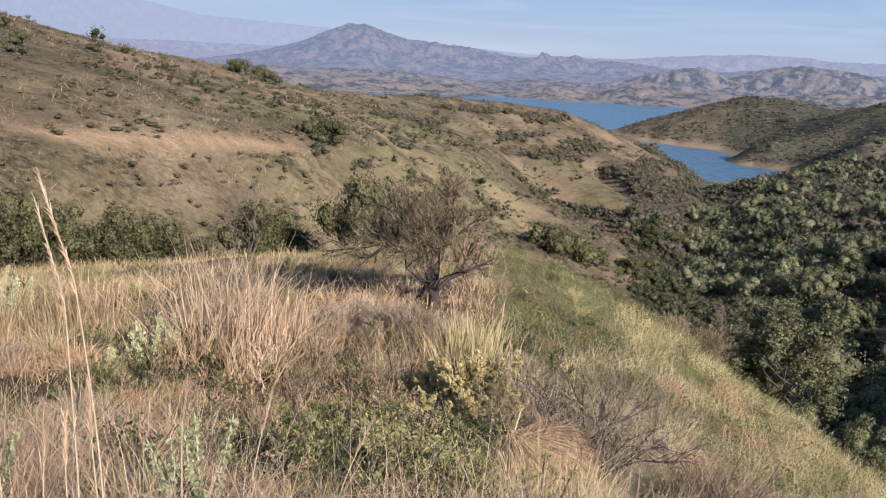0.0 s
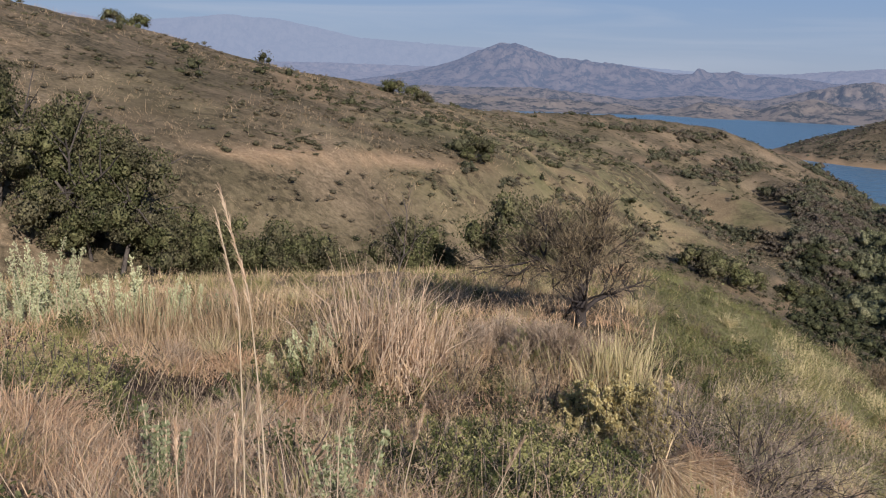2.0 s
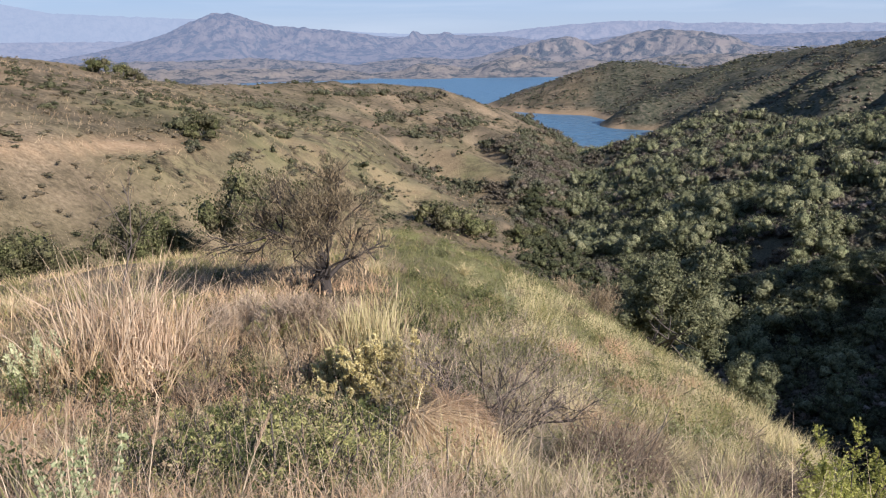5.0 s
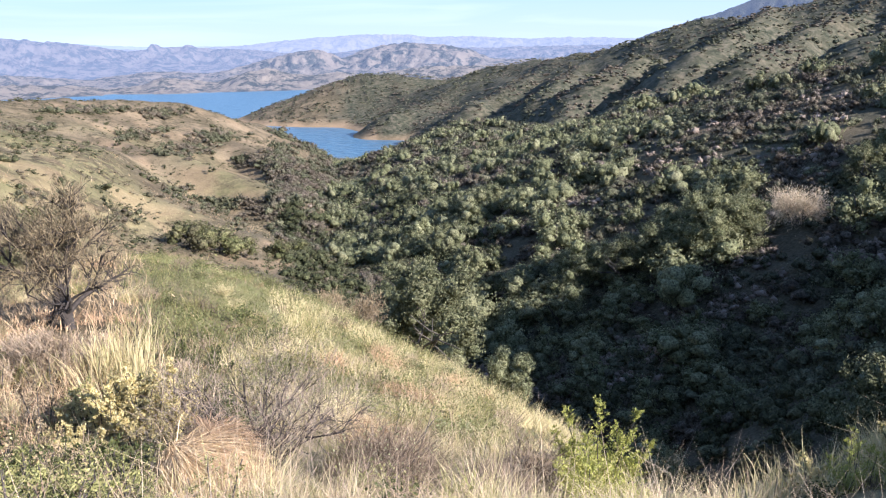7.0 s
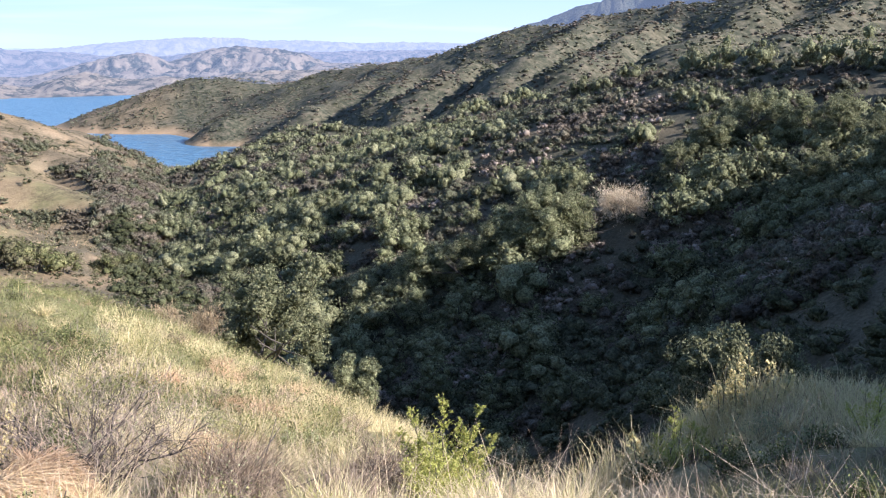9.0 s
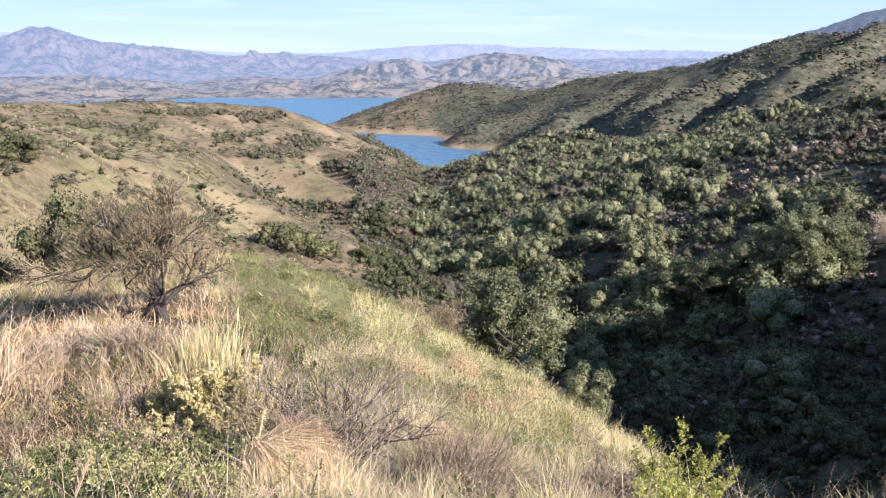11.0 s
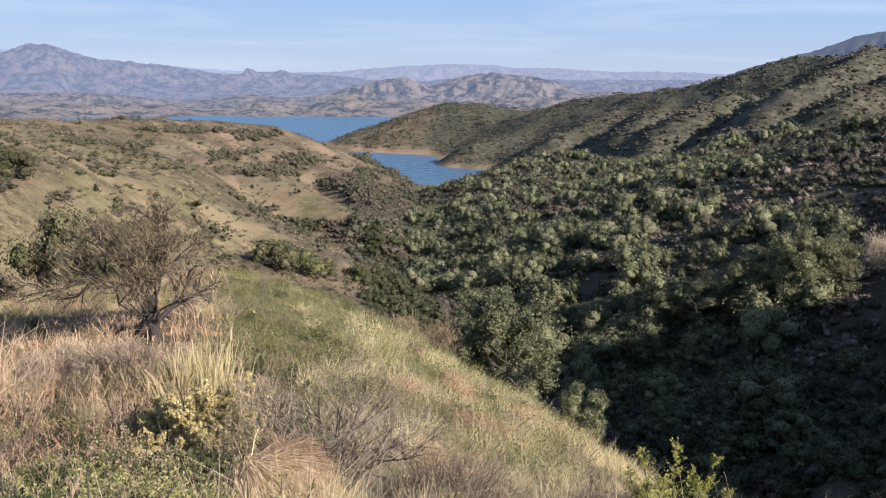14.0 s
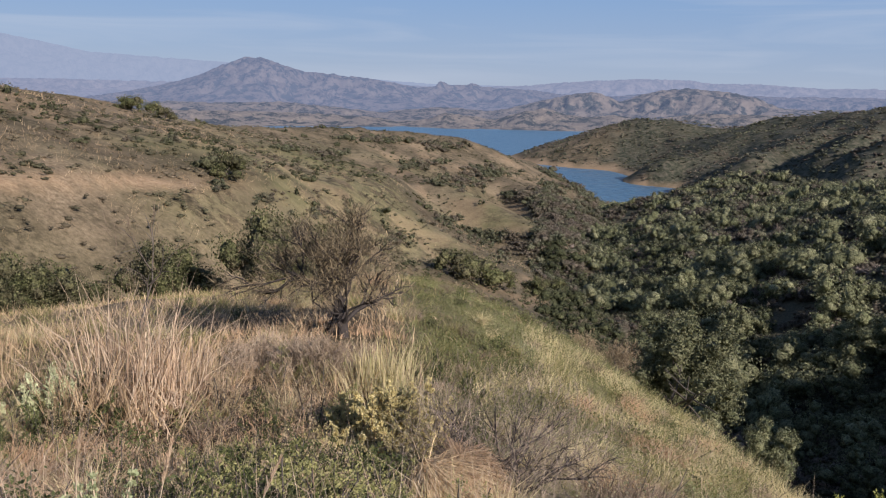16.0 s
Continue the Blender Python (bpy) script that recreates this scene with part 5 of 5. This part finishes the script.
def feather_bush(name, label, category, az, r, stems, high, wide, leaf_material, leaf=0.03, twigs=26, per=16, side=0.3, tip_material=None, tip_share=0.0):
    """Upright stems set with rising side twigs, shorter towards the top, all closely leaved; the twig ends may carry seed."""
    root = new(name)
    pts, out, seed = [], [], []
    for k in range(stems):
        t, q = rng.uniform(0, 2 * np.pi), math.sqrt(k / stems)
        start = (math.cos(t) * wide * 0.18 * q, math.sin(t) * wide * 0.18 * q, -0.05)
        h = high * (1 - 0.45 * q) * rng.uniform(0.9, 1.05)
        stem = limb(start, (math.cos(t) * q * wide / high * 0.6, math.sin(t) * q * wide / high * 0.6, 1), h, 0.05, 6)
        tubes("stem", [(stem, np.linspace(0.012, 0.004, 7))], BARK, root, 4)
        s = rng.uniform(0.12, 1.0, twigs)
        i = np.minimum((s * 6).astype(int), 5)
        base = stem[i] + (stem[i + 1] - stem[i]) * (s * 6 - i)[:, None]
        a = rng.uniform(0, 2 * np.pi, twigs)
        d = np.stack([np.cos(a), np.sin(a), rng.uniform(0.5, 1.3, twigs)], 1)
        d /= np.linalg.norm(d, axis=1, keepdims=True)
        L = (side * (1.08 - s) * rng.uniform(0.5, 1.2, twigs) + 0.05)[:, None]
        u = rng.uniform(0.05, 1.0, (twigs, per, 1))
        p = base[:, None] + d[:, None] * L[:, None] * u + rng.normal(size=(twigs, per, 3)) * 0.012
        tip = (u[..., 0] > 1 - tip_share).ravel()
        pts.append(p.reshape(-1, 3)), out.append(np.repeat(d, per, 0)), seed.append(tip)
    p, d, tip = np.concatenate(pts), np.concatenate(out), np.concatenate(seed)
    leaves("foliage", leaf_corners(p[~tip], leaf, d[~tip] * 0.9, 0.42), leaf_material, root)
    if tip_material:
        tagged(leaves("seed_head", leaf_corners(p[tip], leaf * 1.3, d[tip], 0.65), tip_material, root), kind="stuff")
    return at_place(tagged(root, label, category), az, r)


for az, r, k, h in ((0.4, 11.4, 8, 0.9), (1.6, 10.8, 9, 1.1), (2.6, 11.0, 11, 1.3), (3.4, 10.6, 11, 1.4), (4.6, 11.2, 11, 1.2), (5.4, 11.0, 10, 1.3), (-1.0, 9.8, 7, 0.75), (3.4, 9.6, 9, 0.85)):
    feather_bush("cream_bush", "pale cream-yellow seeding bush with dull green leaves", "bush", az, r, k, h, 1.0, SHRUB_GREEN, 0.026, 26, 44, 0.15, CREAM, 0.86)
for az, r, k, h in ((37.0, 10.4, 7, 2.0), (35.6, 10.2, 6, 1.25), (38.4, 10.8, 6, 1.35), (36.4, 9.6, 6, 1.0)):
    feather_bush("lime_bush", "bright yellow-green feathery shrub with rising leafy twigs", "bush", az, r, k, h, 1.3, LIME, 0.042, 56, 16, 0.5)
for az, r, k, h in ((54.3, 12.4, 7, 1.05), (53.4, 11.8, 7, 0.8), (55.0, 12.2, 6, 0.8), (66.5, 12.0, 7, 0.8)):
    feather_bush("lime_bush", "small yellow-green feathery shrub on the shaded bank", "bush", az, r, k, h, 1.0, LIME, 0.036, 24, 14, 0.3)
for az, r, k, h in ((57.0, 13.6, 8, 1.2), (58.2, 13.9, 8, 1.35), (51.5, 11.4, 7, 0.8), (60.2, 14.2, 7, 0.9)):
    feather_bush("pale_brush", "pale dry feathery brush on the bank", "bush", az, r, k, h, 1.0, HOREHOUND, 0.036, 22, 14, 0.25, CREAM, 0.5)
for az, r, k, h in ((-7.6, 6.4, 8, 0.6), (-6.2, 7.0, 7, 0.55), (-9.0, 8.0, 8, 0.6), (-19.8, 12.0, 12, 1.1), (-17.8, 12.3, 10, 1.0), (-24.2, 11.0, 9, 0.8), (6.5, 15.5, 8, 0.8), (8.6, 15.0, 8, 0.8), (22.5, 9.4, 9, 0.6), (-34.8, 7.0, 9, 0.7), (-13.0, 8.5, 8, 0.55), (-4.0, 10.0, 8, 0.6)):
    spike_plant("green_brush", "low dull-green leafy brush in dry grass", "bush", az, r, k, h, 1.1, 0.055, 170, BROOM, BARK, 0.3, 0.35)
LEAFY = [feather_bush("leafy_shrub", "low grey-green leafy shrub with reddish stems in dry grass", "bush", -9.4, 7.2, 9, 0.75, 1.2, SHRUB_GREEN, 0.028, 15, 14, 0.24),
         feather_bush("leafy_shrub", "low dark green leafy shrub in dry grass", "bush", -5.4, 7.6, 9, 0.7, 1.2, BROOM, 0.03, 15, 14, 0.24),
         feather_bush("leafy_shrub", "low brown half-withered leafy shrub in dry grass", "bush", -2.0, 7.4, 9, 0.7, 1.2, LICHEN_TWIG, 0.028, 15, 14, 0.24)]
for k in range(190):
    az, r = (rng.uniform(-20, 9), rng.uniform(5.2, 14.5)) if k < 75 else (rng.uniform(-14, 3.5), rng.uniform(4.8, 9.3)) if k < 150 else (rng.uniform(-25, -18.5), rng.uniform(10, 13.8)) if k < 172 else (rng.uniform(-41, -34), rng.uniform(9, 12.5))
    v = bearing(az, 0, r)
    if clear_of(np.array([v.x]), np.array([v.y]))[0]:
        copy_thing(LEAFY[int(rng.choice(3, p=(0.35, 0.35, 0.3)))], standing(v.x, v.y, rng.uniform(0.55, 1.2), rng.uniform(0, 6.3), 0.05))
for az, r, k, h in ((-8.6, 7.4, 5, 0.6), (-7.0, 7.8, 5, 0.5), (-2.5, 8.6, 5, 0.55)):
    spike_plant("yellow_green_weed", "small yellow-green leafy weed among dead stems", "weed", az, r, k, h, 0.4, 0.045, 120, LIME, BARK, 0.5)


def twiggy_bush(name, label, category, az, r, stems, high, wide, twigs, twig_length, twig_material, wood, levels=3, limb_size=0.02, cloud=1.0, fine=0.0055):
    """A leafless bush or tree: forking limbs and a haze of fine twigs."""
    root = new(name)
    runs = {}
    for _ in range(stems):
        t = rng.uniform(0, 2 * np.pi)
        lean = wide / max(high, 0.1) * 0.55 * rng.uniform(0.3, 1.0) if stems > 1 else 0.15
        branching((0.05 * math.cos(t), 0.05 * math.sin(t), -0.1), (math.cos(t) * lean, math.sin(t) * lean, 1), high * 0.55, limb_size, levels, 4, 0.55, 0.16, 0.66, runs)
    for run in runs[0]:
        tubes("trunk" if stems == 1 else "main_stem", [run], wood, root, 6)
    rest = [q for k, level in runs.items() if k for q in level]
    for run in rest if len(rest) < 40 else []:
        tubes("branch", [run], wood, root, 4)
    if len(rest) >= 40:
        tagged(tubes("branchwork", rest, wood, root, 3), kind="stuff")
    ends = np.array([q[0][-1] for q in runs[levels]])
    pick = ends[rng.integers(len(ends), size=twigs)] + rng.normal(size=(twigs, 3)) * high * 0.06 * cloud
    way = (pick - np.array([0, 0, high * 0.3])) / high + rng.normal(size=(twigs, 3)) * 0.6
    blade_mesh("crown", blades(pick, way, twig_length * rng.uniform(0.5, 1.3, twigs), fine + 0.0004 * r, 0.15), twig_material, root)
    return at_place(tagged(root, label, category), az, r)


def dead_tree(az, r):
    """A small spreading leafless tree: short leaning trunk, wide limbs, a haze of fine twigs."""
    root = new("dead_tree")
    foot = limb((0, 0, -0.3), (0.08, 0.05, 1), 1.2, 0.1, 4)
    tubes("trunk", [(foot, np.linspace(0.13, 0.09, len(foot)))], DARK_BARK, root, 7)
    runs = {}
    for k in range(9):
        t = k * 0.75 + rng.uniform(-0.3, 0.3)
        s, up = ((1.1, 0.95), (0.3, 1.0), (0.8, 1.0))[k % 3]
        branching(foot[2 + k % 3], (math.cos(t) * s, math.sin(t) * s, up), rng.uniform(0.9, 1.3), 0.06, 3, 5, 0.55, 0.2, 0.6, runs, 0, 0.08)
    for run in runs[0]:
        tubes("limb", [run], DARK_BARK, root, 5)
    tagged(tubes("branchwork", [q for k, level in runs.items() if k for q in level], DARK_BARK, root, 3), kind="stuff")
    ends = np.array([q[0][i] for k in (2, 3) for q in runs[k] for i in (1, 2, 3) if q[0][i][2] > 1.0])
    n = 12000
    p = ends[rng.integers(len(ends), size=n)] + rng.normal(size=(n, 3)) * 0.07
    way = (p - np.array([0, 0, 0.7])) * 0.5 + rng.normal(size=(n, 3)) * 0.6
    blade_mesh("crown", blades(p, way, 0.24 * rng.uniform(0.4, 1.3, n), 0.013, 0.15), DEAD_TWIG, root, True)
    return at_place(tagged(root, "small spreading leafless tree with dark limbs and tan twigs", "tree"), az, r, 1.18, turn=0.4)


dead_tree(-0.4, 18.5)
twiggy_bush("bare_sapling", "thin dead sapling standing bare behind the tall grass", "sapling", -14.4, 19.5, 1, 3.3, 0.8, 160, 0.4, TWIG, DEAD_BARK, 2, 0.035)
twiggy_bush("bare_shrub", "leafless dark-stemmed shrub with fine grey-brown twigs", "shrub", 11.2, 9.4, 9, 1.7, 3.6, 6000, 0.22, SHRUB_TWIG, DARK_BARK, 3, 0.026, 1.8, 0.0025)
twiggy_bush("brush_mound", "low grey-green tangle of brush", "shrub", 22.6, 9.6, 8, 0.8, 1.3, 3000, 0.15, LICHEN_TWIG, BARK, 3, 0.012)
twiggy_bush("brush_mound", "dark bare brush beside the lime bush", "shrub", 31.5, 9.8, 8, 0.85, 1.3, 2200, 0.2, TWIG, BARK, 3, 0.012)
for az, r, h in ((-2.2, 14.4, 0.95), (-3.6, 14.9, 0.8), (-6.4, 15.6, 0.75), (-8.6, 15.0, 0.7), (-0.4, 15.0, 0.7)):
    twiggy_bush("lilac_brush", "pale pinkish-grey dry twiggy brush", "shrub", az, r, 8, h, 1.1, 1700, 0.26, PINK_TWIG, DEAD_BARK, 2, 0.01)
twiggy_bush("bleached_bush", "bleached straw-white bush on the shaded slope", "shrub", 48.8, 105, 9, 4.2, 6.5, 9000, 0.5, PALE_BUSH, DEAD_BARK, 3, 0.05, 1.8)
twiggy_bush("red_bush", "red-brown withered bush on the dry hillside", "shrub", -7.6, 68, 7, 1.6, 3.2, 3000, 0.35, RED_LEAF, BARK, 3, 0.03, 2.0)
twiggy_bush("rusty_brush", "rust-brown leafless brush at the ravine edge", "shrub", 19.2, 46, 8, 2.0, 3.5, 4200, 0.4, LICHEN_TWIG, BARK, 3, 0.03, 1.6)
twiggy_bush("rusty_brush", "rust-brown leafless brush at the ravine edge", "shrub", 17.0, 50, 8, 1.6, 3.0, 3200, 0.35, LICHEN_TWIG, BARK, 3, 0.03, 1.6)


# ---- brush strewn over the near slope: a patchwork of rounded bushes ----


def mound_bush(name, label, category, az, r, material, n, wide, high, length, width, droop, leaf_material=None, m=0, leaf=0.03):
    """A low dome of fine stems, with or without leaves."""
    root = new(name)
    t, q = rng.uniform(0, 2 * np.pi, n), rng.uniform(0, 1, n) ** 0.5
    lump = 0.75 + 0.35 * np.sin(3 * t + rng.uniform(0, 6)) * rng.uniform(0.3, 1)
    x, y = np.cos(t) * q * wide * 0.5 * lump, np.sin(t) * q * wide * 0.5 * lump
    dome = high * (1 - 0.75 * q ** 2)
    base = np.stack([x * 0.8, y * 0.8, dome * rng.uniform(0.0, 0.75, n)], 1)
    way = np.stack([x / wide * 1.6, y / wide * 1.6, np.full(n, 0.55)], 1) + rng.normal(size=(n, 3)) * 0.38
    tagged(blade_mesh("tangle", blades(base, way, length * rng.uniform(0.5, 1.4, n), width * rng.uniform(0.6, 1.3, n), np.abs(rng.normal(size=n)) * droop), material, root, droop < 0.3), kind="stuff")
    for _ in range(4):
        a = rng.uniform(0, 6.3)
        path = limb((0, 0, -0.05), (math.cos(a) * wide, math.sin(a) * wide, high * 1.5), max(wide, high) * 0.6, 0.15, 4)
        tubes("stem", [(path, np.linspace(0.009, 0.004, len(path)))], BARK, root, 4)
    if m:
        p = base[rng.integers(n, size=m)] + rng.normal(size=(m, 3)) * 0.06 + np.array([0, 0, length * 0.5])
        leaves("foliage", leaf_corners(p, leaf, rng.normal(size=(m, 3)) * 0.4 + np.array([0, 0, 0.5]), 0.6), leaf_material, root)
    return at_place(tagged(root, label, category, "brush on the near slope"), az, r)


STREWN = [
    mound_bush("lilac_brush", "low pinkish-grey dry brush in the grass", "brush", -10.5, 9.0, PINK_TWIG, 480, 0.95, 0.45, 0.26, 0.007, 0.1),
    mound_bush("grey_brush", "low dark grey tangle of bare twigs", "brush", -4.5, 8.6, TWIG, 520, 0.95, 0.45, 0.24, 0.008, 0.15),
    mound_bush("green_brush", "low dull-green leafy brush in dry grass", "bush", -16.5, 9.2, TWIG, 160, 0.95, 0.45, 0.22, 0.007, 0.1, BROOM, 620, 0.045),
    mound_bush("olive_brush", "yellow-green fine-leaved brush in dry grass", "bush", 3.2, 13.6, GREEN_BLADE, 520, 0.95, 0.42, 0.24, 0.009, 0.2),
    mound_bush("rusty_tuft", "matted rusty mound of dry hair grass", "grass clump", -27.5, 6.8, RUST, 620, 0.9, 0.32, 0.34, 0.007, 0.6),
    mound_bush("straw_tuft", "upright tuft of pale dry straw", "grass clump", -4.8, 12.6, PALE_STRAW, 300, 0.6, 0.3, 0.5, 0.010, 0.18),
    mound_bush("cream_brush", "small cream-seeded brush in dry grass", "bush", -1.8, 10.4, TWIG, 160, 0.8, 0.5, 0.22, 0.007, 0.1, CREAM, 520, 0.035),
    mound_bush("grey_sage", "small grey-green sagebrush in dry grass", "bush", 14.0, 12.6, TWIG, 160, 0.9, 0.45, 0.22, 0.007, 0.1, HOREHOUND, 560, 0.035),
]
mound_bush("brush_mound", "rounded dense grey-brown mound of fine leafless brush", "shrub", 20.6, 8.6, TWIG, 5600, 2.1, 1.15, 0.24, 0.008, 0.2, HOREHOUND, 700, 0.028)
mound_bush("brush_mound", "low grey-green leafy tangle below the grey mound", "shrub", 19.6, 7.2, TWIG, 1200, 1.2, 0.6, 0.2, 0.007, 0.2, SHRUB_GREEN, 1500, 0.03)
mound_bush("brush_mound", "dark tangle of bare brush beside the lime shrub", "shrub", 29.0, 9.0, TWIG, 2200, 1.5, 0.7, 0.26, 0.009, 0.2)
LEFT_MIX, MIDDLE_MIX, RIGHT_MIX, BACK_MIX = (0.10, 0.14, 0.18, 0.14, 0.32, 0.08, 0.0, 0.04), (0.14, 0.34, 0.14, 0.18, 0.04, 0.06, 0.06, 0.04), (0.12, 0.06, 0.06, 0.18, 0.02, 0.46, 0.02, 0.08), (0.14, 0.10, 0.16, 0.30, 0.06, 0.20, 0.0, 0.04)
for k in range(700):
    az, r = (rng.uniform(-42, 48), math.exp(rng.uniform(math.log(4.2), math.log(32)))) if k < 470 else (rng.uniform(-14, 4), rng.uniform(4.6, 9.5)) if k < 550 else (rng.uniform(6, 34), rng.uniform(9, 24))
    mix = BACK_MIX if r > 14.5 else LEFT_MIX if az < -9 else MIDDLE_MIX if az < 10 else RIGHT_MIX
    kind = int(rng.choice(8, p=mix))
    v = bearing(az, 0, r)
    size = rng.uniform(0.55, 1.3) * (0.75 if r < 6 else 1.0)
    if az > 30 and r > 13 or not clear_of(np.array([v.x]), np.array([v.y]))[0]:
        continue
    copy_thing(STREWN[kind], standing(v.x, v.y, size, rng.uniform(0, 6.3), 0.06))
for _ in range(46):
    az, r = rng.uniform(46, 68), rng.uniform(7.5, 14.5)
    v = bearing(az, 0, r)
    copy_thing(STREWN[int(rng.choice(8, p=(0.1, 0.3, 0.15, 0.1, 0.0, 0.25, 0.0, 0.1)))], standing(v.x, v.y, rng.uniform(0.5, 1.0), rng.uniform(0, 6.3), 0.06))
